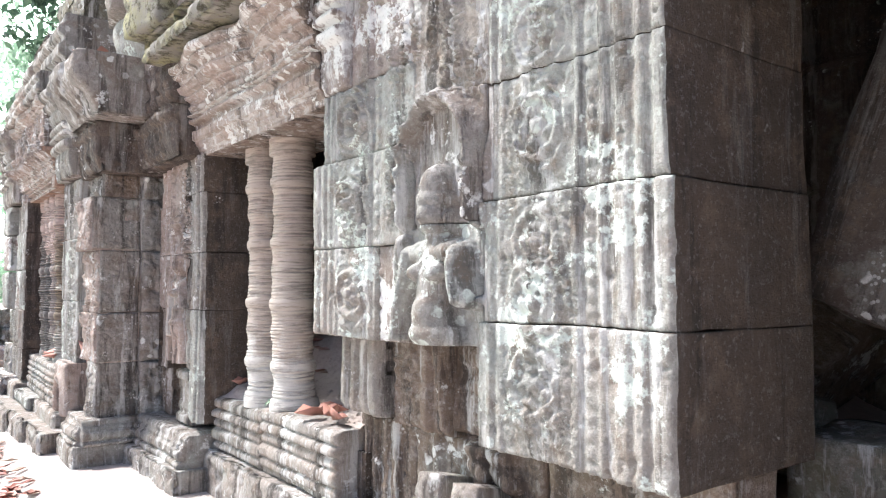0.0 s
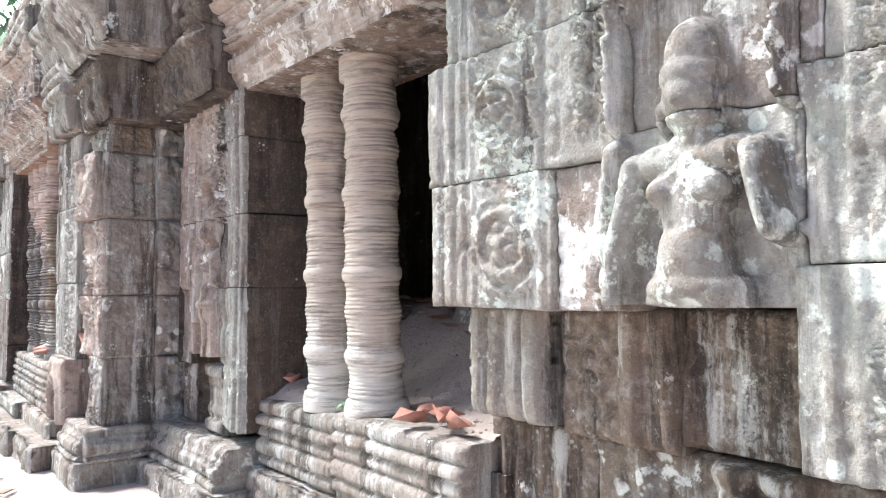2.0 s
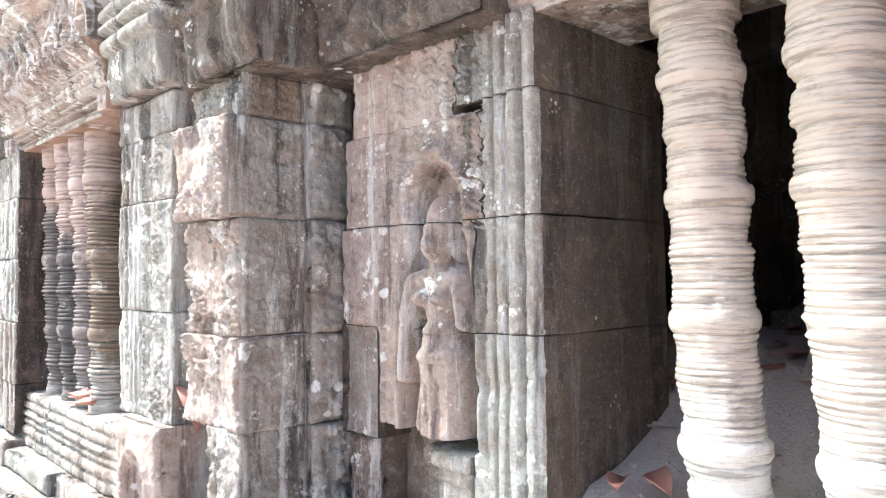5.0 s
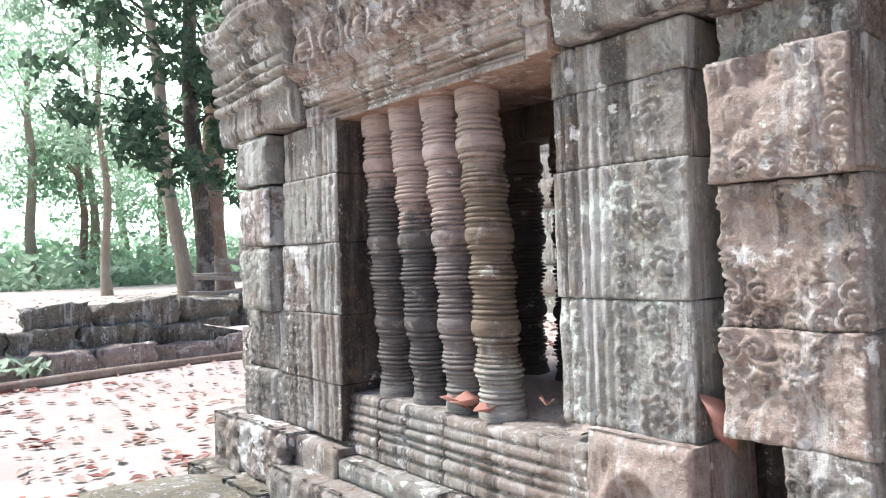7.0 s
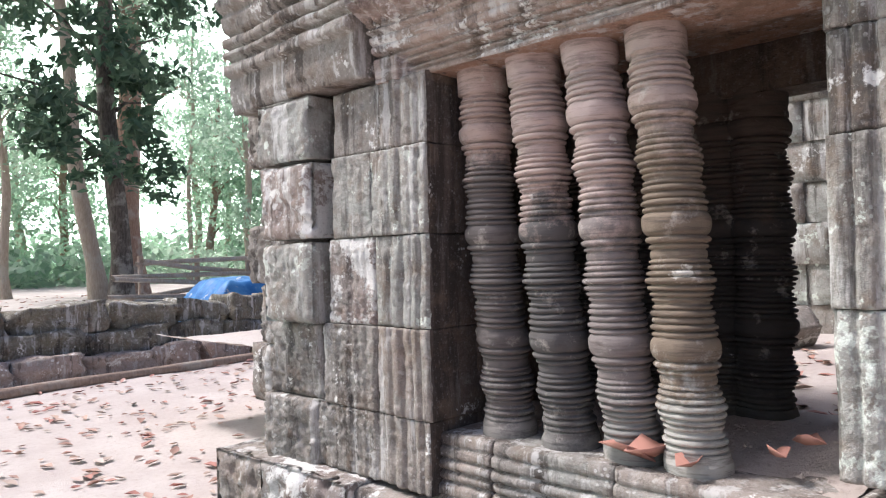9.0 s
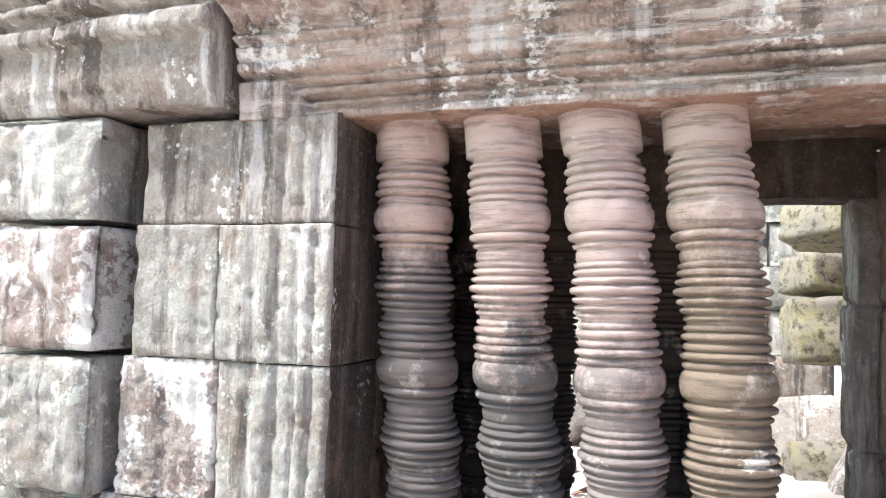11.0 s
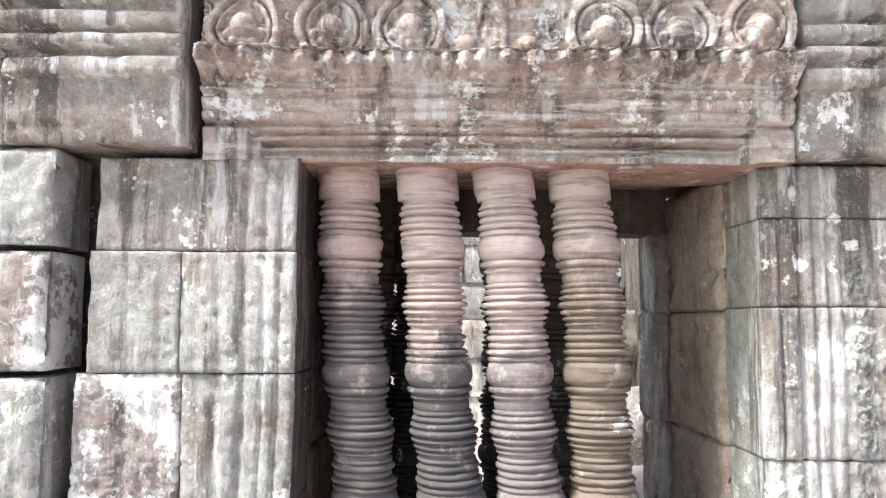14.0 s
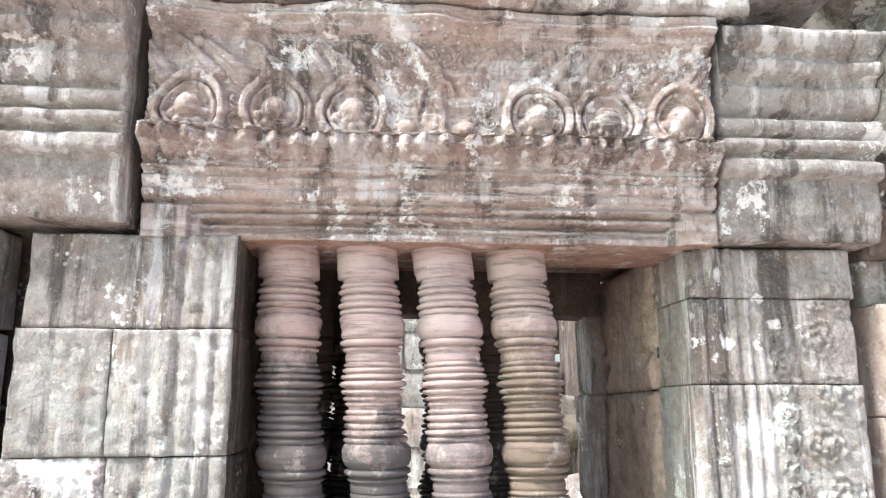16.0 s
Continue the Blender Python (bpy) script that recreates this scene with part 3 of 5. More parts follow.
def carve_a_low(u, v):
    h = ribs(u, [(2.62, 0.022, 0.022), (2.56, 0.025, 0.018), (2.48, 0.03, 0.022), (2.41, 0.035, 0.026), (2.14, 0.025, 0.02)]) + grooves(u, [(2.362, 0.014, 0.05), (2.445, 0.006, 0.02), (2.59, 0.007, 0.02)])
    h = np.maximum(h, scroll(u, v, 2.26, 1.15, 0.10, 0.02))
    h = np.maximum(h, limb(u, v, (2.06, 1.28), (2.02, 1.0), 0.03, 0.03, 0.03))
    h = np.maximum(h, leafwork(u, v, 0.07, 0.010, 2))
    return np.maximum(h, figure(u, v, 1.84, 0.86, 1.07, 0.04) * step(v, 1.0, 0.95) * 2)


for u0, u1, v0, v1, mat, dx in (
        (2.00, 2.715, 1.62, 1.955, GREY, -0.01), (2.235, 2.70, 1.285, 1.62, PALE, 0.0), (2.055, 2.235, 1.285, 1.62, WHITE, 0.01),
        (2.00, 2.64, 1.955, 2.225, GREY, 0.0), (1.635, 2.00, 1.665, 2.07, STONE, 0.0), (1.635, 2.055, 1.30, 1.665, PALE, 0.0),
        (1.0, 1.60, 1.72, 2.06, GREY, 0.0), (0.99, 1.635, 1.375, 1.72, PALE, -0.008), (0.985, 1.66, 1.02, 1.375, PALE, -0.014),
        (1.60, 1.635, 1.72, 2.06, STONE, 0.01), (1.0, 1.62, 2.06, 2.42, GREY, 0.0), (1.62, 2.02, 2.07, 2.44, STONE, 0.006),
        (2.02, 2.42, 2.225, 2.52, WHITE, 0.0), (1.0, 1.55, 2.42, 2.9, STONE, 0.0), (1.55, 2.42, 2.48, 2.9, STONE, 0.0)):
    top = v0 > 2.4
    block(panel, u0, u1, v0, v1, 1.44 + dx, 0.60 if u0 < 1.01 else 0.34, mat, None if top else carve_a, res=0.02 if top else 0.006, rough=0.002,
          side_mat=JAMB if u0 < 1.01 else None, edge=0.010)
for u0, u1, v0, v1, dx in ((2.37, 2.68, 0.98, 1.29, -0.05), (2.02, 2.37, 0.96, 1.29, 0.0), (1.64, 2.02, 0.98, 1.29, 0.03)):
    block(panel, u0, u1, v0, v1, 1.60 + dx, 0.25, STONE if u0 > 2.3 else BROWN, carve_a_low, res=0.009, edge=0.025)
for u0, u1, v0, v1 in ((2.30, 2.70, 0.60, 0.965), (1.62, 2.30, 0.60, 0.965), (1.0, 1.62, 0.62, 1.02)):
    block(panel, u0, u1, v0, v1, 1.66, 0.2, BROWN, carve_a_low, res=0.01, edge=0.02)
for u0, u1 in ((0.98, 1.7), (1.7, 2.3), (2.3, 2.75)):
    block(panel, u0, u1, 0.28, 0.61, 1.48, 0.3, STONE, res=0.02, edge=0.03)
    block(panel, u0 - 0.03, u1 - 0.03, 0.0, 0.29, 1.32, 0.4, MOSSY, res=0.025, edge=0.04)

for y in (1.98, 1.80):
    boulder("carved_foot", (1.57, y, 0.80), (0.24, 0.10, 0.10), STONE, y * 9, (0, 14, 18), 6, 0.05, parent=panel)
block(panel, 1.62, 2.12, 0.60, 0.76, 1.50, 0.2, STONE, res=0.014, edge=0.03)

# ---- doorway ----
door = empty("door_1", (1.7, 0.5, 0.4), "dark doorway framed by plain sandstone blocks", "doorway", "structure")
for v0, v1 in ((0.2, 0.9), (0.9, 1.5), (1.5, 2.2), (2.2, 2.9)):
    block(door, -0.9, -0.06, v0, v1, 1.44, 0.6, STONE, res=0.03)
# DARK on the lintel: its shaded underside is put into the colour
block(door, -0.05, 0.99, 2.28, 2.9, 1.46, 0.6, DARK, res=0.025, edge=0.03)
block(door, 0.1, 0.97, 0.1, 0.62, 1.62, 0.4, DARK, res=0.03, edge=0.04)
block(door, -2.0, -0.92, 0.0, 2.9, 1.5, 0.4, STONE, res=0.05)


# ---- mouldings seen over the windows ----
def mould_plain(u, v):
    z = (v - 2.20) * 1.32
    h = 0.16 * step(z, 0.30, 0.64) + 0.012 * step(z, 0.0, 0.3)
    h = h + 0.018 * step(z, 0.040, 0.046) + 0.018 * step(z, 0.075, 0.082) + 0.022 * step(z, 0.115, 0.122) - 0.03 * step(z, 0.185, 0.20)
    h = h + ribs(z, [(0.255, 0.022, 0.05), (0.30, 0.012, 0.055), (0.345, 0.026, 0.035), (0.42, 0.016, 0.03), (0.47, 0.03, 0.045), (0.56, 0.014, 0.03), (0.61, 0.03, 0.045)])
    dent = step(np.abs(np.mod(u, 0.062) - 0.031), 0.026, 0.020)
    return h + 0.012 * dent * step(z, 0.36, 0.37) * step(z, 0.405, 0.395)


def mould_frieze(u, v):
    """Framed fillets, a plain band, a leafy cyma and a frieze of bosses in scrolls under plain fillets."""
    z = v - 2.205
    framed = step(u, 6.045, 6.05) * step(u, 7.475, 7.47)
    framed2 = step(u, 6.075, 6.08) * step(u, 7.445, 7.44)
    h = 0.034 - framed * 0.024 * step(z, 0.088, 0.084) - framed2 * 0.022 * step(z, 0.058, 0.054) + framed2 * 0.010 * step(z, 0.032, 0.028)
    h = h + 0.008 * step(z, 0.10, 0.106) + 0.014 * step(z, 0.11, 0.20) + 0.010 * step(z, 0.176, 0.181) + 0.012 * step(z, 0.200, 0.205) - 0.014 * step(z, 0.213, 0.217)
    h = h + 0.065 * step(z, 0.215, 0.262) - 0.05 * step(z, 0.279, 0.292) * step(z, 0.29, 0.30)
    cyma = step(z, 0.215, 0.225) * step(z, 0.290, 0.280)
    lobe = np.mod(u + 0.03 * np.sin(u * 9), 0.118) / 0.118 - 0.5
    h = h + cyma * (0.018 * np.cos(lobe * 12.6) + leafwork(u, v, 0.05, 0.012, 17))
    h = h + grooves(z, [(0.181, 0.006, 0.026), (0.207, 0.006, 0.03), (0.104, 0.007, 0.034), (0.142, 0.005, 0.010)])
    h = h + framed * grooves(z, [(0.084, 0.006, 0.034)]) + framed2 * grooves(z, [(0.054, 0.006, 0.038), (0.028, 0.005, 0.026)])
    field = step(z, 0.283, 0.287) * step(z, 0.585, 0.575)
    w = leafwork(u, v, 0.06, 0.016, 11)
    for k, cu in enumerate((7.475, 7.24, 7.02, 6.485, 6.275, 6.055)):
        cv = 2.56 + 0.006 * (k % 3)
        d = np.hypot(u - cu, v - cv) * (1 + 0.05 * np.sin(u * 31 + k)) + 0.012 * fbm(u * 9, v * 9, 2, k)
        w = w * step(d, 0.098, 0.108)
        w = np.maximum(w, 0.030 * step(d, 0.108, 0.103) * step(d, 0.080, 0.084))
        w = np.maximum(w, 0.018 * step(d, 0.079, 0.076) * step(d, 0.060, 0.064))
        w = np.maximum(w, egg(u, v, cu, cv, 0.040, 0.042, 0.050 + 0.006 * (k % 2)))
        for j in range(5):
            an = 3.5 + 0.6 * j
            w = np.maximum(w, egg(u, v, cu + 0.047 * math.cos(an), cv + 0.047 * math.sin(an), 0.018, 0.018, 0.03))
    w = w * step(np.hypot(u - 6.78, v - 2.60), 0.08, 0.11)
    w = np.maximum(w, figure(u, v, 6.78, 2.50, 0.24, 0.03, 1.2))
    for e in (-0.085, 0.085):
        w = np.maximum(w, egg(u, v, 6.78 + e, 2.53, 0.03, 0.024, 0.035))
    for k in range(15):
        cu = 6.03 + 0.108 * k + 0.012 * math.sin(k * 2.3)
        lean = (0.075 if cu > 6.78 else -0.075) * (1 + 0.3 * math.sin(k * 1.7))
        p, q = (cu, 2.665), (cu + lean, 2.755)
        w = np.maximum(w, limb(u, v, p, q, 0.036, 0.016, 0.026) - 0.5 * limb(u, v, p, q, 0.009, 0.006, 0.018))
        w = np.maximum(w, egg(u, v, cu + lean * 1.25, 2.762, 0.020, 0.018, 0.03))
    h = h + field * (w - 0.016) + 0.02 * step(z, 0.30, 0.58)
    return h + 0.030 * step(z, 0.588, 0.592) + 0.03 * step(z, 0.612, 0.616) - 0.012 * step(z, 0.628, 0.630) * step(z, 0.636, 0.634)


def mould_cornice(u, v):
    z = v - 2.22
    h = 0.02 * step(z, 0, 0.1) + 0.15 * step(z, 0.32, 0.68)
    h = h + ribs(z, [(0.22, 0.03, 0.04), (0.29, 0.02, 0.05), (0.345, 0.025, 0.055), (0.43, 0.04, 0.03), (0.52, 0.025, 0.035), (0.60, 0.03, 0.035)])
    return h + leafwork(u, v, 0.06, 0.008, 8) * step(z, 0.2, 0.16)


def jamb_ribs(edges, inner):
    def fn(u, v):
        h = ribs(u, edges)
        return h + inner(u, v) if inner else h
    return fn


# ---- first window ----
win1 = empty("window_1", (1.6, 3.35, 0.8), "open temple window with a moulded stone lintel and worn sill", "window", "structure")
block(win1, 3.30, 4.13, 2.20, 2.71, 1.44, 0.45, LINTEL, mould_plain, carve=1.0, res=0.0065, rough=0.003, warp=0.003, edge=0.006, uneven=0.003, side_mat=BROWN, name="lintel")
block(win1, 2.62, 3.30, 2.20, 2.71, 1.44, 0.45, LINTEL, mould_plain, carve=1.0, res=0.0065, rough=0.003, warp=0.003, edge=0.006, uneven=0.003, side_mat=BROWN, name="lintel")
block(win1, 2.42, 2.62, 2.23, 2.72, 1.43, 0.40, WHITE, mould_cornice, carve=1.0, res=0.010, name="lintel")
for u0, u1 in ((2.45, 3.1), (3.1, 3.72), (3.72, 4.25)):
    block(win1, u0, u1, 2.715, 2.86, 1.14, 0.6, MOSS, lambda u, v: -0.10 * step(v, 2.76, 2.86), carve=1.0, res=0.012, edge=0.02, rough=0.03)
    block(win1, u0 + 0.1, u1 + 0.1, 2.86, 3.1, 1.28, 0.6, STONE, res=0.02, edge=0.05, rough=0.014)


def sill_mould(z0):
    def fn(u, v):
        z = v - z0
        return ribs(z, [(-0.03, 0.03, 0.02), (-0.09, 0.022, 0.035), (-0.14, 0.02, 0.02), (-0.20, 0.03, 0.03), (-0.26, 0.02, 0.02)]) - 0.01 * step(z, -0.02, 0.0)
    return fn


block(win1, 3.42, 4.06, 0.57, 0.865, 1.53, 0.6, STONE, sill_mould(0.865), carve=1.0, res=0.010, edge=0.02, name="sill")
block(win1, 2.66, 3.42, 0.57, 0.885, 1.535, 0.6, STONE, sill_mould(0.885), carve=1.0, res=0.010, edge=0.02, name="sill")
for u0, u1 in ((2.7, 3.3), (3.3, 3.8), (3.8, 4.3)):
    block(win1, u0, u1, 0.28, 0.575, 1.46, 0.3, STONE, res=0.018, edge=0.03, rough=0.012)
    block(win1, u0 + 0.1, u1 + 0.1, 0.0, 0.285, 1.26, 0.4, MOSS, res=0.02, edge=0.05, rough=0.018)


def dirt1(X, Y):
    return 0.872 + 0.03 * step(Y, 3.2, 2.7) + 0.34 * step(X, 1.66, 2.5) * step(Y, 1.7, 2.5) - 0.12 * step(Y, 1.9, 1.4) + 0.05 * step(Y, 3.75, 4.0) + 0.015 * fbm(X * 6, Y * 6, 4, 2) - 0.06 * step(X, 1.66, 1.56)


tagged(sheet("sill_dirt", np.arange(1.55, 2.1, 0.03), np.arange(2.66, 4.08, 0.03), dirt1, DIRT), "dusty pinkish dirt heaped over the window sill", "dirt", kind="stuff")
tagged(sheet("inner_floor", np.arange(2.04, 4.4, 0.04), np.arange(-1.9, 5.4, 0.04), dirt1, DIRT), "dirt floor of the dark chamber", "floor", kind="structure")
SLIM = (1.99, 0.30, 0.6, 0.24)
baluster((1.66, 3.71), (1.64, 3.63), 0.86, 2.23, 0.116, PALE_BALUSTER, SLIM, "pale turned stone baluster leaning in the window", "balusters of the first window", 3)
baluster((1.66, 3.39), (1.64, 3.31), 0.86, 2.23, 0.122, PALE_BALUSTER, SLIM, "pale turned stone baluster with white lichen foot", "balusters of the first window", 8)

# ---- niche panel ----
niche_panel = empty("niche_panel", (1.6, 4.4, 0.5), "weathered sandstone panel with a small figure in a pointed niche", "wall carving")


def carve_b(u, v):
    h = ribs(u, [(4.065, 0.020, 0.020), (4.115, 0.022, 0.026), (4.17, 0.018, 0.018), (4.215, 0.014, 0.012), (4.60, 0.014, 0.010), (4.72, 0.02, 0.012)])
    h = h + leafwork(u, v, 0.075, 0.013, 6) * step(v, 1.62, 1.72) * step(u, 4.2, 4.24) * step(u, 4.66, 4.6)
    for cv in (1.92, 1.80, 1.68):
        h = np.maximum(h, scroll(u, v, 4.27, cv, 0.062, 0.022, -1, cv * 9))
    h = h + niche(u, v, 4.435, 1.70, 0.115 + 0.035 * step(v, 1.65, 1.40), 0.075, 0.022) * step(v, 0.98, 1.02)
    h = np.maximum(h, figure(u, v, 4.435, 0.82, 0.985, 0.112, 0.85) - 0.060)
    h = h - 0.020 * step(u, 4.70, 4.74) * step(v, 1.36, 1.30)
    return h - 0.012 * step(u, 4.86, 4.95)


for u0, u1, v0, v1, mat in ((4.045, 4.35, 2.0, 2.21, STONE), (4.35, 4.86, 1.97, 2.21, PINK), (4.04, 4.24, 1.665, 2.0, STONE), (4.24, 4.92, 1.665, 1.975, PINK), (4.035, 4.27, 1.34, 1.665, STONE), (4.27, 4.955, 1.33, 1.665, PINK),
                            (4.035, 4.30, 0.72, 1.34, GREY), (4.30, 4.76, 1.02, 1.34, PINK), (4.76, 4.96, 0.955, 1.33, STONE)):
    # side_mat puts the shade of the openings into the block flanks
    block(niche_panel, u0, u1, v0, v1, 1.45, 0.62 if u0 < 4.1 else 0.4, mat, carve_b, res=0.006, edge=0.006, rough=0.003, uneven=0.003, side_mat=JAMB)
block(niche_panel, 4.32, 4.80, 0.72, 1.02, 1.62, 0.3, BROWN, res=0.02)
block(niche_panel, 4.31, 4.52, 0.66, 0.985, 1.47, 0.2, STONE, lambda u, v: ribs(v, [(0.70, 0.03, 0.03), (0.77, 0.02, 0.012), (0.90, 0.02, 0.012), (0.95, 0.03, 0.03)]), carve=1.0, res=0.009, edge=0.02)
block(niche_panel, 4.80, 4.97, 0.655, 0.955, 1.50, 0.2, BROWN, lambda u, v: leafwork(u, v, 0.08, 0.012, 5), res=0.012, edge=0.025)


def base_mould(u, v):
    return 0.02 * step(v, 0.655, 0.64) + 0.02 * step(v, 0.612, 0.606) + ribs(v, [(0.555, 0.028, 0.03)]) + 0.035 * step(v, 0.52, 0.512)


for u0, u1 in ((4.06, 4.55), (4.55, 5.0)):
    block(niche_panel, u0, u1, 0.48, 0.66, 1.38, 0.3, STONE, base_mould, carve=1.0, res=0.008, edge=0.012, rough=0.008)
    block(niche_panel, u0 - 0.05, u1 - 0.02, 0.26, 0.485, 1.27, 0.4, STONE, res=0.014, edge=0.03, rough=0.014)
    block(niche_panel, u0, u1, 0.0, 0.27, 1.10, 0.5, MOSSY, res=0.016, edge=0.05, rough=0.02)
for v0, v1 in ((0.7, 1.2), (1.2, 1.7), (1.7, 2.2)):
    block(niche_panel, 4.78, 5.06, v0, v1, 1.66, 0.1, BROWN, res=0.02)

# ---- pilaster ----
pilaster = empty("pilaster", (1.4, 5.22, 0.5), "pinkish worn sandstone pilaster of stacked blocks with leafy carving", "pilaster")


def carve_c(u, v):
    return leafwork(u, v, 0.085, 0.016, 21) * 0.9 + 0.01 * vnoise(u * 12, v * 12, 4)


def carve_f(u, v):
    """Shallow leafy lozenges between two plain fillets."""
    return leafwork(u, v, 0.055, 0.008, 27) * step(u, 1.13, 1.15) * step(u, 1.34, 1.31) + ribs(u, [(1.12, 0.02, 0.006), (1.34, 0.014, 0.006)])


for v0, v1, dx, mat in ((2.045, 2.20, 0.05, STONE), (1.705, 2.045, -0.02, PINK), (1.305, 1.705, 0.03, PINK), (0.99, 1.305, 0.02, PINK), (0.62, 0.99, 0.03, STONE)):
    u1 = 5.42 if v0 > 0.9 else 5.26
    block(pilaster, 5.035, u1, v0, v1, 1.085 + dx, 0.36, mat, carve_c, res=0.008, rough=0.009, edge=0.012, uneven=0.008)
    # side faces greyer than the pink front: their weaker light is in the colour
    block(pilaster, 1.09 + dx, 1.36, v0 + 0.004, v1 - 0.004, 5.028, 0.05, STONE if v0 < 1.9 else BROWN, carve_f, axis="y", res=0.007, rough=0.005, edge=0.008)
    block(pilaster, 1.365, 1.56, v0, v1, 4.985, 0.08, STONE, carve_c, axis="y", res=0.010, rough=0.012, edge=0.03)
block(pilaster, 5.0, 5.45, 0.49, 0.65, 1.04, 0.45, STONE, base_mould, carve=1.0, res=0.008, edge=0.012)
block(pilaster, 1.02, 1.40, 0.49, 0.65, 4.99, 0.05, STONE, base_mould, axis="y", carve=1.0, res=0.009, edge=0.012)
block(pilaster, 4.96, 5.48, 0.28, 0.495, 0.96, 0.5, STONE, res=0.015, edge=0.03)
block(pilaster, 4.95, 5.52, 0.0, 0.31, 0.90, 0.5, STONE, res=0.02, edge=0.05)

# ---- second window ----
win2 = empty("window_2", (1.2, 6.7, 0.8), "temple window with four turned balusters under a carved lintel", "window", "structure")


def carve_d(u, v):
    h = ribs(u, [(5.985, 0.02, 0.014), (5.935, 0.022, 0.020), (5.885, 0.014, 0.016), (5.845, 0.014, 0.012), (5.80, 0.016, 0.010)])
    h = h + leafwork(u, v, 0.06, 0.006, 31) * step(u, 5.70, 5.68) * step(u, 5.50, 5.53) + grooves(u, [(5.70, 0.006, 0.012), (5.785, 0.006, 0.012)])
    for k in range(8):
        h = np.maximum(h, scroll(u, v, 5.605 + 0.022 * (-1) ** k, 1.03 + 0.15 * k, 0.070, 0.020, (-1) ** k, k))
    for k in range(17):
        h = np.maximum(h, roundel(u, v, 5.742, 0.99 + 0.072 * k, 0.036, 0.016))
    return h


for u0, u1, v0, v1, mat in ((5.49, 6.02, 2.06, 2.215, STONE), (5.50, 6.015, 1.80, 2.06, STONE), (5.49, 6.02, 1.375, 1.80, GREY), (5.49, 6.015, 0.955, 1.375, GREY)):
    block(win2, u0, u1, v0, v1, 1.08, 0.28, mat, carve_d, carve=1.0, res=0.007, edge=0.010)
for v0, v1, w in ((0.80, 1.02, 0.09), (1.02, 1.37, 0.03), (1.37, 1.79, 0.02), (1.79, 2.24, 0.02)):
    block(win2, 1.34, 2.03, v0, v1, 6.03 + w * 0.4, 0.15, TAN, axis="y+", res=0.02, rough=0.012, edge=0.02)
    # left reveal: the opening's shade is put into its near-black colour
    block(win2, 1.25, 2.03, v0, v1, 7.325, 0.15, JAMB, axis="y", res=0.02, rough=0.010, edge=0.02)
    block(win2, 1.88, 2.06, v0, v1, 6.11, 0.2, STONE, axis="y+", res=0.02, edge=0.02)
block(win2, 5.945, 7.60, 2.205, 2.492, 1.02, 0.35, LINTEL, mould_frieze, carve=1.15, warp=0.004, res=0.0045, edge=0.006, uneven=0.002, side_mat=REDDISH, name="lintel", rough=0.003)
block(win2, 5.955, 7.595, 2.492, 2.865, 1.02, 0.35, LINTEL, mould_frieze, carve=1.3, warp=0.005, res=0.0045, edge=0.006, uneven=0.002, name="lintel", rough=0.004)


def carve_sill(u, v):
    z = v - 0.89
    fr = step(u, 6.0, 6.04) * step(u, 7.40, 7.36)
    return ribs(z, [(-0.025, 0.02, 0.012), (-0.07, 0.022, 0.024), (-0.115, 0.016, 0.032), (-0.155, 0.014, 0.026), (-0.205, 0.025, 0.034), (-0.265, 0.03, 0.03)]) * (0.4 + 0.6 * fr)


for u0, u1 in ((5.86, 6.62), (6.62, 7.10), (7.10, 7.48)):
    block(win2, u0, u1, 0.595, 0.89, 1.05, 0.6, STONE, carve_sill, carve=1.0, res=0.009, edge=0.015, name="sill")
block(win2, 6.55, 7.30, 0.50, 0.60, 0.93, 0.4, GREY, res=0.015, edge=0.02)
block(win2, 5.7, 6.56, 0.40, 0.60, 0.98, 0.4, STONE, res=0.015, edge=0.03)
block(win2, 7.30, 7.72, 0.42, 0.64, 0.93, 0.4, STONE, res=0.015, edge=0.03)
for u0, u1, x in ((5.5, 6.1, 0.86), (6.1, 6.7, 0.83), (6.7, 7.3, 0.80), (7.3, 7.8, 0.80)):
    block(win2, u0, u1, 0.0, 0.50, x, 0.4, STONE, res=0.018, edge=0.04, rough=0.014)


def dirt2(X, Y):
    return 0.885 + 0.10 * step(Y, 6.3, 6.05) * step(X, 1.3, 1.6) + 0.03 * step(X, 1.2, 1.5) - 0.06 * step(X, 2.0, 2.3) + 0.014 * fbm(X * 7, Y * 7, 4, 4) - 0.05 * step(X, 1.16, 1.08)


tagged(sheet("sill_dirt", np.arange(1.07, 2.08, 0.03), np.arange(6.0, 7.42, 0.03), dirt2, DIRT), "brown dust and grit on the window sill", "dirt", kind="stuff")
tagged(sheet("yard_floor", np.arange(2.03, 5.5, 0.05), np.arange(5.4, 12.0, 0.05), dirt2, GROUND), "pale earth floor of the inner yard", "floor", kind="structure")
# back lintel, interior shade kept in its colour
block(win2, 6.05, 7.38, 2.10, 2.30, 1.82, 0.2, JAMB, res=0.03, edge=0.02, name="lintel")
TURNED = (1.975, 0.368, 1.0, 0.86)
for k, (ty, fy, mat, label) in enumerate((
        (7.22, 7.13, BALUSTER, "pink-topped turned sandstone baluster, blackened from the shoulder down"), (6.985, 6.87, BLACK_BALUSTER, "pink turned sandstone baluster, black and crusted lower down"),
        (6.75, 6.63, PINK_BALUSTER, "pinkish grey turned sandstone baluster with sharp discs"), (6.515, 6.42, TAN_BALUSTER, "yellowish brown turned sandstone baluster with a pale foot"))):
    baluster((1.18, ty), (1.19, fy), 0.87, 2.225, 0.099, mat, TURNED, label, "balusters of the second window", 20 + k)
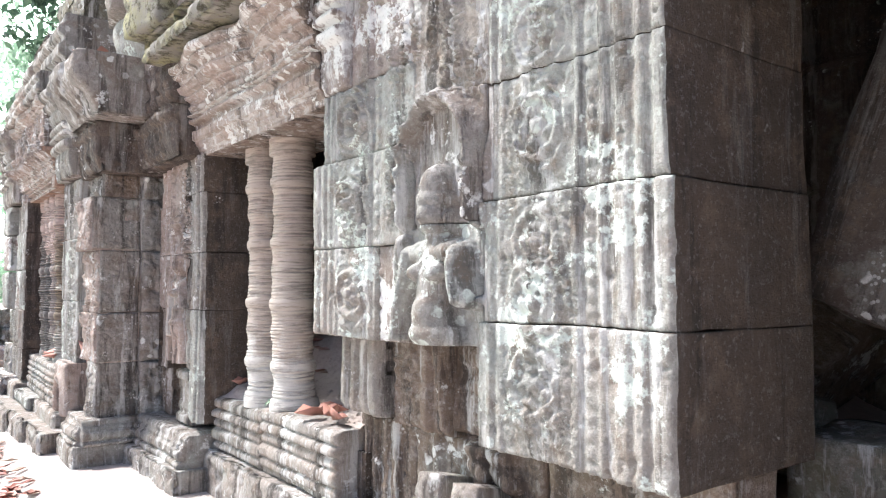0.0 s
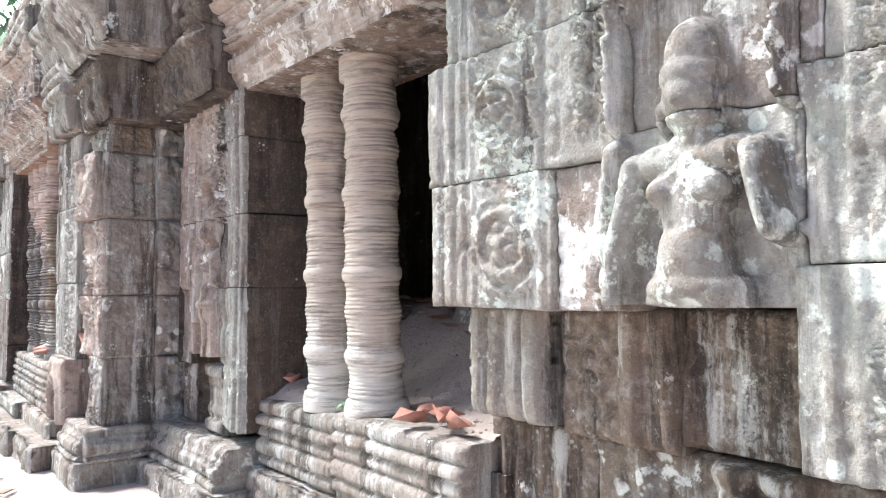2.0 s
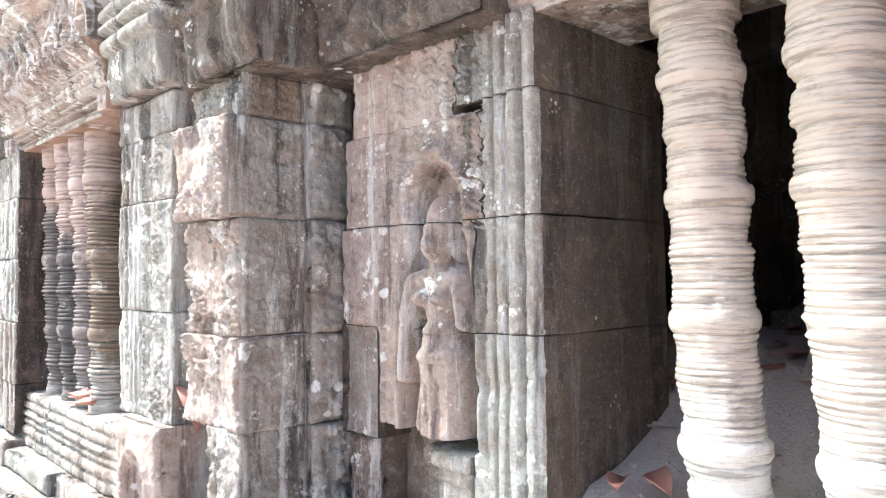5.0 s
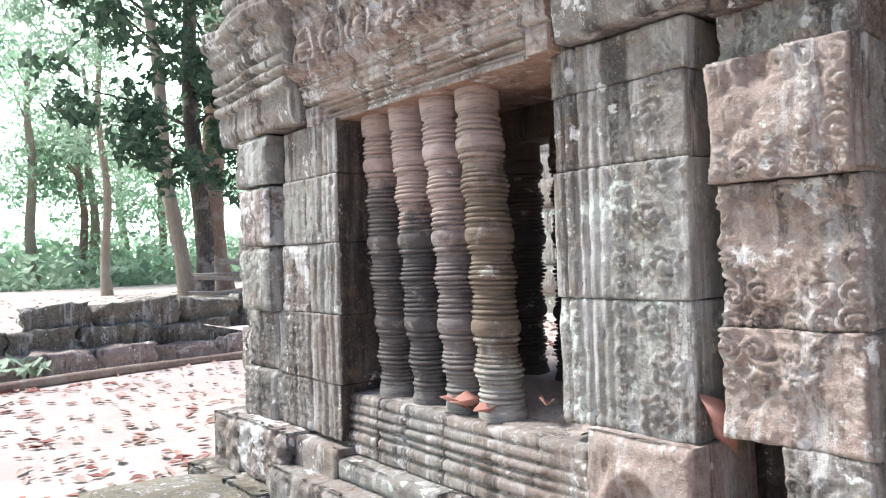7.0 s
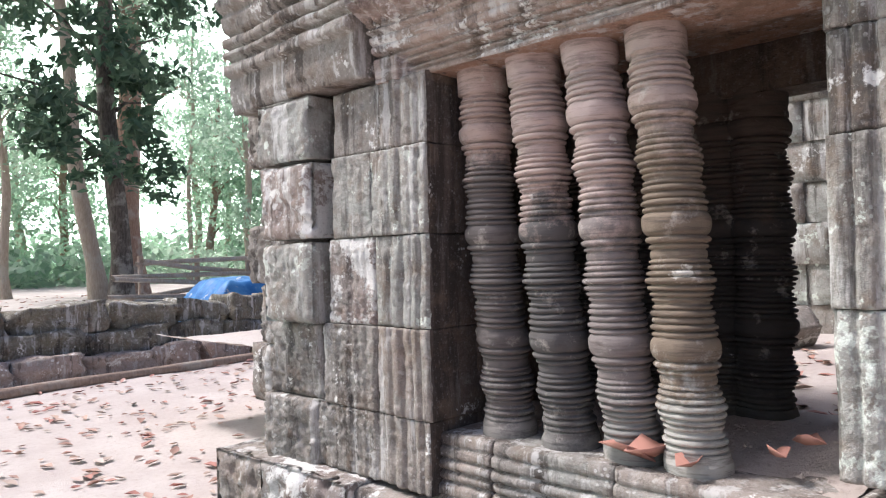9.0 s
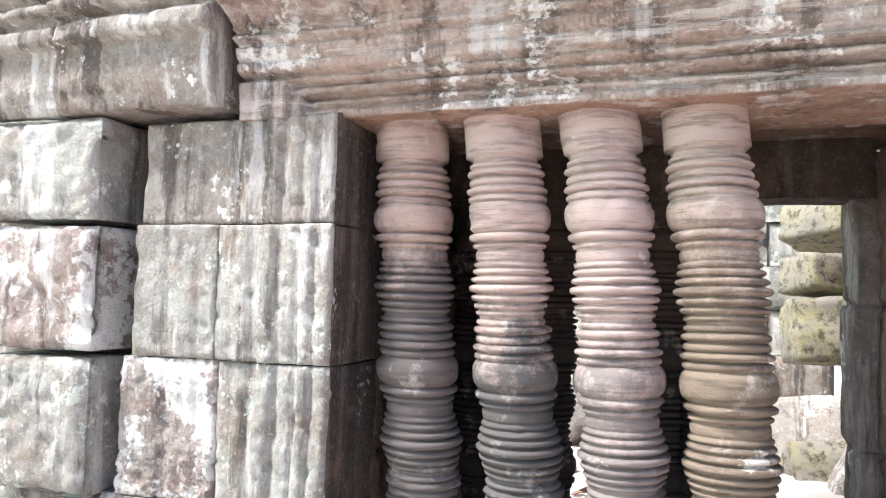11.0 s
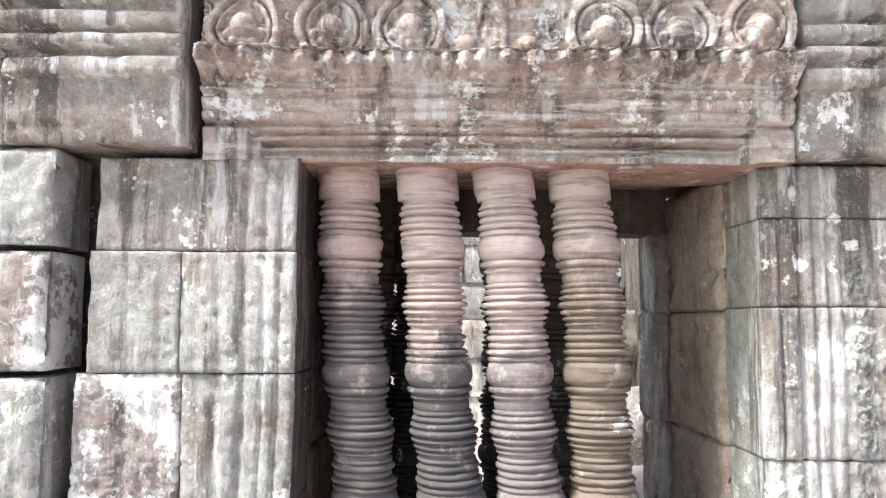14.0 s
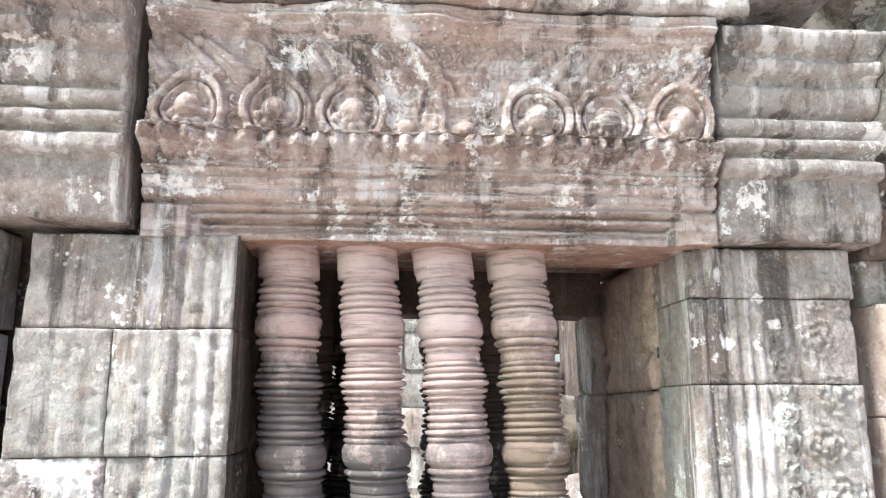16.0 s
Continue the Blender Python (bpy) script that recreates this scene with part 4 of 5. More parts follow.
# back row, its shade carried by the material
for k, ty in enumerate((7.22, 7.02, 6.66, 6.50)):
    baluster((1.93, ty), (1.93, ty), 0.87, 2.12, 0.118, SHADE_BALUSTER, TURNED, "inner baluster behind the window's front row, interior shade in its colour", "inner balusters", 40 + k)

# ---- niche block beside the second window ----
foot = empty("fallen_frame_block", (1.2, 5.7, 0.6), "broken sandstone block carved with a small arch", "stone")
block(foot, 5.47, 5.86, 0.60, 0.96, 1.01, 0.35, PINK, lambda u, v: niche(u, v, 5.66, 0.72, 0.09, 0.03, 0.015) + leafwork(u, v, 0.07, 0.006, 3), res=0.009, edge=0.035)

# ---- corner pier ----
pier = empty("corner_pier", (1.2, 8.0, 0.4), "corner pier of pale grey sandstone blocks, partly white with lichen", "pillar")


def carve_e(u, v):
    h = ribs(u, [(7.355, 0.02, 0.012), (7.40, 0.016, 0.020), (7.445, 0.02, 0.014), (7.505, 0.022, 0.022), (7.57, 0.02, 0.010)])
    h = h * 0.7 + grooves(u, [(7.635, 0.006, 0.008), (7.70, 0.008, 0.006), (7.79, 0.010, 0.006)])
    return h + leafwork(u, v, 0.06, 0.010, 15) * step(v, 1.62, 1.55) * step(u, 7.63, 7.66)


for u0, u1, v0, v1, mat in ((7.335, 7.89, 1.95, 2.215, STONE), (7.33, 7.645, 1.615, 1.95, GREY), (7.645, 7.90, 1.615, 1.95, GREY), (7.33, 7.64, 1.27, 1.615, GREY),
                            (7.64, 7.93, 1.27, 1.615, WHITE), (7.33, 7.63, 0.93, 1.27, STONE), (7.63, 7.98, 0.93, 1.27, STONE), (7.34, 8.02, 0.66, 0.93, STONE)):
    # flank towards the window is darker: shade of the reveal in the colour
    block(pier, u0, u1, v0, v1, 1.0, 0.28, mat, carve_e, carve=1.2, edge=0.009, res=0.008, side_mat=DARK if u0 < 7.5 else None)
for u0, u1, v0, v1, x, mat in ((7.98, 8.37, 1.96, 2.225, 0.93, GREY), (7.99, 8.35, 1.625, 1.945, 0.94, WHITE), (7.98, 8.34, 1.265, 1.61, 0.93, GREY),
                               (8.02, 8.42, 0.93, 1.26, 1.02, STONE), (8.02, 8.42, 0.62, 0.93, 0.99, STONE)):
    block(pier, u0, u1, v0, v1, x, 0.22, mat, None if v0 > 1.2 else (lambda u, v: leafwork(u, v, 0.09, 0.014, 19)), res=0.012, edge=0.03, rough=0.01, uneven=0.015)
for u0, u1, x, z0, z1, mat in ((7.7, 8.3, 0.86, 0.34, 0.66, WHITE), (8.25, 8.8, 0.92, 0.25, 0.62, STONE), (7.6, 8.2, 0.72, 0.0, 0.36, MOSSY), (8.2, 8.9, 0.78, 0.0, 0.3, MOSSY)):
    block(pier, u0, u1, z0, z1, x, 0.5, mat, res=0.016, edge=0.06, rough=0.02)
for k in range(6):
    v0 = 0.55 + 0.29 * k
    block(pier, 8.42, 8.62 + 0.1 * (k % 2), v0, v0 + 0.285, 1.10, 0.6, STONE, carve_c, res=0.014, edge=0.03)
    block(pier, 1.12, 2.6, v0, v0 + 0.285, 8.62 + 0.1 * (k % 2), 0.3, STONE, axis="y+", res=0.03, edge=0.03)

# ---- cornice and roof stones ----
cornice = empty("cornice", (1.3, 5.4, 2.2), "moulded sandstone cornice, cracked and shifted, with moss on top", "cornice")
block(cornice, 7.63, 8.12, 2.235, 2.90, 0.965, 0.5, STONE, mould_cornice, carve=1.0, res=0.010, uneven=0.02)
block(cornice, 8.12, 8.60, 2.235, 2.90, 0.98, 0.5, STONE, mould_cornice, carve=1.0, res=0.012, uneven=0.02)
block(cornice, 5.42, 5.93, 2.225, 2.865, 1.00, 0.5, STONE, mould_cornice, carve=1.0, res=0.010, uneven=0.02)
block(cornice, 4.86, 5.42, 2.19, 2.50, 1.06, 0.6, DARK, mould_cornice, carve=1.0, res=0.014, edge=0.05, rough=0.02)
block(cornice, 4.13, 4.88, 2.20, 2.50, 1.30, 0.5, DARK, mould_cornice, carve=1.0, res=0.014, edge=0.05, rough=0.02)
block(cornice, 4.60, 5.42, 2.50, 2.86, 0.98, 0.8, STONE, lambda u, v: 0.1 * step(v, 2.52, 2.75), res=0.016, edge=0.05, rough=0.02, uneven=0.02)
block(cornice, 4.12, 4.62, 2.50, 2.86, 1.26, 0.6, DARK, res=0.018, edge=0.05, rough=0.02)
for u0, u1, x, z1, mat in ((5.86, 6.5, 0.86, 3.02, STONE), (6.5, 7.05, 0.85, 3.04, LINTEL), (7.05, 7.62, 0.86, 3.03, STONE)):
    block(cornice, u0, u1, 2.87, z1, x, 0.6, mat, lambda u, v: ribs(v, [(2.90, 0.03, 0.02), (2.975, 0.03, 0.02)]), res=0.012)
for u0, u1, x in ((5.5, 6.2, 0.95), (6.2, 6.75, 0.97), (6.75, 7.2, 0.94), (7.2, 7.8, 0.97), (7.8, 8.6, 1.0)):
    block(cornice, u0, u1, 3.02 if u0 < 7.3 else 2.91, 3.35, x, 0.6, STONE, lambda u, v: ribs(v, [(3.1, 0.05, 0.03), (3.24, 0.04, 0.03)]), res=0.014, edge=0.03)
for u0, u1, z0, z1, x, mat in ((5.85, 6.6, 3.35, 3.72, 1.12, MOSSY), (6.6, 7.3, 3.35, 3.70, 1.15, STONE), (7.3, 8.1, 3.35, 3.74, 1.10, STONE), (6.0, 6.8, 3.72, 4.1, 1.30, STONE), (6.8, 7.7, 3.74, 4.15, 1.28, MOSSY), (7.1, 7.9, 4.15, 4.5, 1.4, STONE)):
    block(cornice, u0, u1, z0, z1, x, 0.6, mat, lambda u, v: 0.03 * vnoise(u * 3, v * 6, 2), res=0.022, edge=0.06, rough=0.02, uneven=0.02)
rnd = random.Random(5)
for k, (y, z, s, mat) in enumerate(((4.35, 3.08, 0.5, MOSS), (4.85, 3.05, 0.55, GREY), (5.4, 3.05, 0.5, MOSS), (5.05, 3.38, 0.5, STONE), (4.5, 3.42, 0.5, MOSS), (5.7, 3.3, 0.5, STONE), (3.2, 3.2, 0.5, STONE), (2.6, 3.15, 0.5, STONE), (3.8, 3.25, 0.5, MOSS), (1.9, 3.1, 0.5, STONE), (5.3, 3.68, 0.6, MOSSY), (4.75, 3.72, 0.5, STONE), (5.45, 3.98, 0.5, MOSSY))):
    boulder("roof_stone", (1.42 + 0.1 * (k % 3), y, z), (0.55, s, 0.36), mat, k, (rnd.uniform(-6, 6), rnd.uniform(-6, 6), rnd.uniform(-15, 15)), label="mossy broken roof stone on the wall top", group="roof stones")

# ---- inside ----
# chamber walls in DARK: part of the indoor shade is in the stone colour
inner = empty("inner_room", (3.2, 3.0, 0.8), "dark roofed chamber of stacked stone blocks", "room", "structure")
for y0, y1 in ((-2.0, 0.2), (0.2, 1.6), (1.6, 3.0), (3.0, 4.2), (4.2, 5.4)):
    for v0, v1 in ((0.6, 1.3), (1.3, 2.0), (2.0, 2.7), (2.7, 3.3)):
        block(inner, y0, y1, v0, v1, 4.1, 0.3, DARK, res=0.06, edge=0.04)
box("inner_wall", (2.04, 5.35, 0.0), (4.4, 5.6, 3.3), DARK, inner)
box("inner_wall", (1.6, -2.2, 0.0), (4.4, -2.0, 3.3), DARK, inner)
# ceiling likewise, shade in the colour
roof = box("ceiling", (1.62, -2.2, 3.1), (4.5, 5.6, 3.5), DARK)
tagged(roof, "stone slabs roofing the chamber, its dimness put into their colour", "ceiling", kind="structure")
boulder("leaning_slab", (2.45, 3.46, 1.50), (0.16, 0.36, 1.25), STONE, 31, (14, 8, 0), label="tall grey stone slab leaning inside the dark chamber", cat="slab", wear=0.05)
# greenish slab in DARK, so the doorway's shade is in its colour
boulder("fallen_slab", (2.5, 0.78, 1.78), (0.25, 0.62, 0.9), DARK, 33, (17, 5, 5), label="fallen greenish slab leaning inside the doorway", cat="slab", wear=0.05)
for k, (x, y, z, s) in enumerate(((2.38, 0.98, 0.90, 0.42), (2.7, 1.45, 0.95, 0.4), (3.2, 3.9, 1.15, 0.5), (3.0, 4.4, 1.15, 0.45), (3.5, 3.5, 1.25, 0.6), (3.3, 1.6, 1.2, 0.5))):
    boulder("rubble_block", (x, y, z), (s, s * 0.8, s * 0.7), MOSSY if k < 2 else BROWN, 50 + k, (10 * k, 7 * k, 30 * k), label="fallen stone block lying in the dark chamber", group="rubble in the chamber")

# ---- yard behind the second window ----
yard = empty("yard_wall", (5.4, 7.5, 0.7), "grey-green stone block wall across the inner yard", "wall", "structure")
rnd = random.Random(12)
y = 5.4
while y < 11.5:
    w = rnd.uniform(0.5, 0.8)
    for j in range(7):
        block(yard, y + 0.2 * (j % 2), y + w + 0.2 * (j % 2), 0.75 + 0.33 * j, 1.08 + 0.33 * j, 5.4, 0.4, GREY if rnd.random() < 0.6 else STONE, res=0.05, edge=0.04, uneven=0.03)
    y += w
for k, (x, yy, z, s, mat) in enumerate(((4.3, 5.78, 1.62, 0.5, MOSS), (4.35, 5.85, 1.96, 0.30, MOSS), (4.7, 5.75, 2.3, 0.36, MOSS), (4.0, 5.8, 1.05, 0.5, STONE), (3.6, 5.9, 0.95, 0.35, MOSS), (4.6, 6.3, 0.98, 0.35, STONE), (4.4, 7.3, 0.95, 0.3, STONE), (3.4, 5.75, 1.0, 0.4, STONE))):
    boulder("rubble_block", (x, yy, z), (s * 1.2, s, s * 0.72), mat, 70 + k, (8 * k, 6, 25 * k), label="mossy yellow-green fallen block in the yard" if mat is MOSS else "grey fallen block in the yard", group="rubble in the yard")

# ---- clearing ----
low = empty("low_wall", (2.0, 16.0, 0.1), "low ruined wall of pale and mossy sandstone blocks", "wall")
rnd = random.Random(3)
x = -6.0
while x < 9.5:
    w = rnd.uniform(0.55, 0.95)
    boulder("stone_block", (x + w / 2, 15.6 + rnd.uniform(-0.06, 0.06), 0.22), (w, 0.5, 0.36 * rnd.uniform(0.8, 1.15)), PINK, x, (rnd.uniform(-5, 5), rnd.uniform(-5, 5), rnd.uniform(-9, 9)), 6, 0.22, parent=low)
    x += w + 0.02
x = -3.0
while x < 9.5:
    w = rnd.uniform(0.7, 1.3)
    boulder("stone_block", (x + w / 2, 15.95 + rnd.uniform(-0.08, 0.08), 0.5), (w, 0.6, 0.36 * rnd.uniform(0.75, 1.15)), MOSSY, x + 40, (rnd.uniform(-7, 7), rnd.uniform(-7, 7), rnd.uniform(-10, 10)), 6, 0.25, parent=low)
    if x > 0.7:
        boulder("stone_block", (x + w / 2 + 0.2, 16.05, 0.82), (w * 0.95, 0.6, 0.34 * rnd.uniform(0.75, 1.2)), MOSSY, x + 80, (rnd.uniform(-9, 9), rnd.uniform(-8, 8), rnd.uniform(-12, 12)), 6, 0.25, parent=low)
    x += w + 0.02
for k, (x, y, s) in enumerate(((0.25, 8.0, 0.8), (-0.1, 17.5, 0.5), (-0.6, 18.6, 0.6))):
    boulder("ground_slab", (x + 0.2, y, 0.2), (s, s * 1.2, 0.3), MOSSY, 90 + k, (0, 3, 20 * k), label="flat mossy stone slab lying on the earth", cat="slab")


def tube(name, pts, radii, mat, seg=14, rough=0.06, parent=None):
    """A round, uneven limb through some points."""
    verts, faces = [], []
    pts = [Vector(p) for p in pts]
    for i, p in enumerate(pts):
        d = (pts[min(i + 1, len(pts) - 1)] - pts[max(i - 1, 0)]).normalized()
        a = d.orthogonal().normalized()
        if i:
            a = (last - d * last.dot(d)).normalized()
        last = a
        b = d.cross(a)
        for k in range(seg):
            t = 2 * math.pi * k / seg
            r = radii[i] * (1 + rough * noise.noise(Vector((math.cos(t), math.sin(t), i * 0.7)) * 1.5 + p))
            verts.append(tuple(p + (a * math.cos(t) + b * math.sin(t)) * r))
    for i in range(len(pts) - 1):
        for k in range(seg):
            faces.append((i * seg + k, i * seg + (k + 1) % seg, (i + 1) * seg + (k + 1) % seg, (i + 1) * seg + k))
    ob = mesh_object(name, verts, faces, [mat])
    return own(ob, parent) if parent else ob


root = tube("tree_root", [(-5 + 0.9 * i, 13.4 + 0.16 * i + 0.1 * math.sin(i), 0.14) for i in range(15)], [0.07] * 15, WOOD, 10, 0.2)
tagged(root, "long dry root lying across the earth", "root")


def tree(x, y, r, height, lean, mat, leaf, clumps, label, seed, leaf_size=0.22, per=260, fork=()):
    """Tapered trunk with limbs, each ending in a clump of single leaves. clumps: centre and radius."""
    rnd = random.Random(seed)
    z0 = float(ground_height(np.array(float(x)), np.array(float(y))))
    ob = empty("tree", (x, y, z0), label, "tree")
    n = 14
    pts = [(x + lean[0] * (i / n) + 0.12 * math.sin(i * 0.9 + seed), y + lean[1] * (i / n) + 0.12 * math.cos(i * 0.8 + seed), z0 - 0.1 + height * i / n) for i in range(n + 1)]
    rad = [r * (1.35 if i == 0 else 1.0) * (1 - 0.6 * i / n) for i in range(n + 1)]
    tube("trunk", pts, rad, mat, 18, 0.14, ob)
    verts, faces = [], []
    for c, cr in clumps:
        c = Vector(c)
        src = Vector(min(pts[3:], key=lambda p: abs(p[2] - (c.z - cr * 0.6))))
        mid = src.lerp(c, 0.5) + Vector((0, 0, 0.15 * cr))
        tube("limb", [src, mid, c, c + Vector((rnd.uniform(-1, 1), rnd.uniform(-1, 1), 0.2)) * cr * 0.6], [r * 0.24, r * 0.15, r * 0.08, r * 0.03], mat, 7, 0.1, ob)
        sub = [(c + Vector((rnd.gauss(0, 1), rnd.gauss(0, 1), rnd.gauss(0, 0.75))) * cr * 0.55, cr * rnd.uniform(0.22, 0.4)) for _ in range(9)]
        for _ in range(int(per * cr * cr)):
            s, sr = rnd.choice(sub)
            p = s + Vector((rnd.gauss(0, 1), rnd.gauss(0, 1), rnd.gauss(0, 0.6))) * sr * 0.62
            m = Matrix.Translation(p) @ Euler((rnd.uniform(-1.1, 1.1), rnd.uniform(-0.3, 1.2), rnd.uniform(0, 6.3))).to_matrix().to_4x4()
            L = leaf_size * rnd.uniform(0.6, 1.25)
            b = len(verts)
            for q in ((-L / 2, 0, 0), (0, L * 0.24, 0.04 * L), (L / 2, 0, -0.1 * L), (0, -L * 0.24, 0.04 * L)):
                verts.append(tuple(m @ Vector(q)))
            faces.append((b, b + 1, b + 2, b + 3))
    if verts:
        own(mesh_object("crown", verts, faces, [leaf], smooth=False), ob)
    return ob


# the big tree near the corner and its neighbours
tree(7.9, 27.2, 0.30, 19, (-0.4, 0.4), BARK_DARK, FOLIAGE,
     [((5.6, 26.4, 5.6), 1.5), ((4.6, 26.6, 6.6), 1.4), ((6.5, 25.8, 4.4), 1.2), ((8.2, 26.8, 4.6), 1.3), ((8.6, 27, 6.4), 1.5), ((5.2, 26, 8.8), 1.5), ((7.4, 26.5, 9.6), 1.6),
      ((9.4, 27, 8.6), 1.6), ((7.6, 25.8, 7.4), 1.3), ((3.6, 25.6, 9.8), 1.3), ((6, 26, 11.5), 1.8), ((9, 27, 11.5), 1.8)], "tall dark-barked tree with broad drooping dark leaves", 1, 0.40, 160)
tree(8.3, 30.0, 0.27, 17, (-1.6, 0.6), BARK_PALE, FOLIAGE_SUNLIT, [((5.2, 31, 10), 2.6), ((7.5, 31, 12), 2.6), ((3.5, 31, 12.5), 2.6)], "pale leaning tree trunk at the clearing's edge", 2, 0.28, 130)
tree(10.0, 31.5, 0.5, 20, (0.3, 0.2), BARK_RED, FOLIAGE_SUNLIT, [((9, 31, 11), 2.6), ((11.5, 31, 8), 2.2), ((12, 32, 12), 3.0)], "thick reddish tree trunk near the corner", 3, 0.28, 130)
tree(6.7, 33.5, 0.17, 12, (-0.2, 0.3), BARK_PALE, FOLIAGE_SUNLIT, [((6.4, 33, 6.2), 1.6), ((5.0, 33, 7.4), 1.8), ((7.6, 33, 7.8), 1.6), ((6.3, 33, 9.6), 2.2), ((4.4, 33, 10.5), 2.0)], "slender pale tree with light green leaves", 4, 0.24, 150)
rnd = random.Random(44)
for k in range(26):
    x, y = -14 + 2.3 * k + rnd.uniform(-1, 1), rnd.uniform(40, 58)
    h = rnd.uniform(10, 17)
    cl = [((x + rnd.uniform(-2.5, 2.5), y + rnd.uniform(-2, 2), h * rnd.uniform(0.3, 1.0)), rnd.uniform(2.0, 3.2)) for _ in range(7)]
    tree(x, y, rnd.uniform(0.12, 0.34), h, (rnd.uniform(-1, 1), 0), (BARK_PALE, BARK_RED, BARK_PALE)[k % 3], FOLIAGE_SUNLIT, cl, "light green forest tree beyond the clearing, sunlit haze in its colour", 100 + k, 0.40, 55)


def undergrowth():
    rnd = random.Random(9)
    verts, faces = [], []
    for _ in range(26000):
        x, y = rnd.uniform(-30, 60), rnd.uniform(44, 66)
        top = 1.3 + 1.5 * abs(noise.noise(Vector((x * 0.3, y * 0.3, 1)))) + (y - 44) * 0.12
        p = Vector((x, y, 0.6 + top * rnd.random() ** 1.4))
        m = Matrix.Translation(p) @ Euler((rnd.uniform(-1.2, 1.2), rnd.uniform(-1, 1), rnd.uniform(0, 6.3))).to_matrix().to_4x4()
        L = rnd.uniform(0.35, 0.8)
        b = len(verts)
        for q in ((-L / 2, 0, 0), (0, L * 0.3, 0), (L / 2, 0, -0.1 * L), (0, -L * 0.3, 0)):
            verts.append(tuple(m @ Vector(q)))
        faces.append((b, b + 1, b + 2, b + 3))
    ob = mesh_object("undergrowth", verts, faces, [FOLIAGE_SUNLIT], smooth=False)
    return tagged(ob, "green undergrowth at the forest's edge, paled by haze in its colour", "bushes", kind="stuff")


undergrowth()


def glowing_woods():
    n = Nodes("glowing_woods")
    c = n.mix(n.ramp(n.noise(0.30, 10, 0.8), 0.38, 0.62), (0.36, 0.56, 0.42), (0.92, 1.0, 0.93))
    # emission stands in for sunlit haze over the distant trees
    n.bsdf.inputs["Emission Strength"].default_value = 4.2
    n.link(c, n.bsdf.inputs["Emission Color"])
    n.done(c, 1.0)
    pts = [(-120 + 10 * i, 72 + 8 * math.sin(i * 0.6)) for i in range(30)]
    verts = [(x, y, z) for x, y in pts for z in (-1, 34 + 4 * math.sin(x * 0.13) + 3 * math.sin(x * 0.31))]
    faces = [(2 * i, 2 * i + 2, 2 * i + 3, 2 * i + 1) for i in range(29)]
    return tagged(mesh_object("backdrop", verts, faces, [n.mat]), "glowing backdrop of hazy green forest, daylight put into its emission", "forest", kind="structure")


glowing_woods()

# ---- fallen leaves ----
rnd = random.Random(21)


def litter(count, x0, x1, y0, y1, lo, hi):
    for _ in range(count):
        x, y = rnd.uniform(x0, x1), rnd.uniform(y0, y1)
        if x > 0.75 and y < 8.9:
            continue
        z = float(ground_height(np.array(x), np.array(y)))
        yield Vector((x, y, z + 0.015)), rnd.uniform(lo, hi)


def drifts(count, per, x0, x1, y0, y1):
    """Leaves that have gathered in loose drifts."""
    for _ in range(count):
        cx, cy, wide = rnd.uniform(x0, x1), rnd.uniform(y0, y1), rnd.uniform(0.08, 0.35)
        for _ in range(rnd.randint(2, per)):
            x, y = rnd.gauss(cx, wide), rnd.gauss(cy, wide)
            if x < 0.7 or y > 8.95:
                yield Vector((x, y, float(ground_height(np.array(x), np.array(y))) + 0.014)), rnd.uniform(0.07, 0.16)


leaf_heap("leaf_litter", RED_LEAF, list(drifts(90, 9, -3.5, 1.5, 5.0, 14.5)) + list(drifts(30, 12, 0.0, 0.75, 4.0, 8.8)), 16, "large reddish dry leaves drifted together on the earth")
leaf_heap("leaf_litter", LITTER, list(litter(2300, -4, 6, 3.5, 15.3, 0.06, 0.16)) + list(litter(420, 0.1, 0.8, 3.5, 8.5, 0.05, 0.13)) + list(litter(900, -6, 14, 15, 32, 0.08, 0.2)), 6, "brown and reddish dry leaves scattered over the earth")
leaf_heap("leaf_litter", LITTER, [(Vector((rnd.uniform(2.1, 5.2), rnd.uniform(5.7, 9.5), 0.86)), rnd.uniform(0.05, 0.14)) for _ in range(500)], 8, "dry leaves strewn over the inner yard")
inside = []
for _ in range(160):
    x, y = rnd.uniform(1.6, 3.2), rnd.uniform(2.2, 4.4)
    if x > 1.9 or rnd.random() < 0.25:
        inside.append((Vector((x, y, float(dirt1(np.array(x), np.array(y))) + 0.012)), rnd.uniform(0.05, 0.13)))
leaf_heap("leaf_litter", LITTER, inside, 7, "dry brown leaves drifted into the chamber")


def dry_leaf(at, size, rot, seed):
    r = random.Random(seed)
    vs, fs = leaf_shape(r, size, Matrix.Identity(4), 0.35)
    ob = mesh_object("dry_leaf", [tuple(v) for v in vs], fs, [RED_LEAF])
    ob.matrix_world = pose(*at, *rot)
    mod = ob.modifiers.new("thickness", "SOLIDIFY")
    mod.thickness = 0.002
    return tagged(ob, "curled dry red leaf lying on the stone", "leaf", "red leaves")


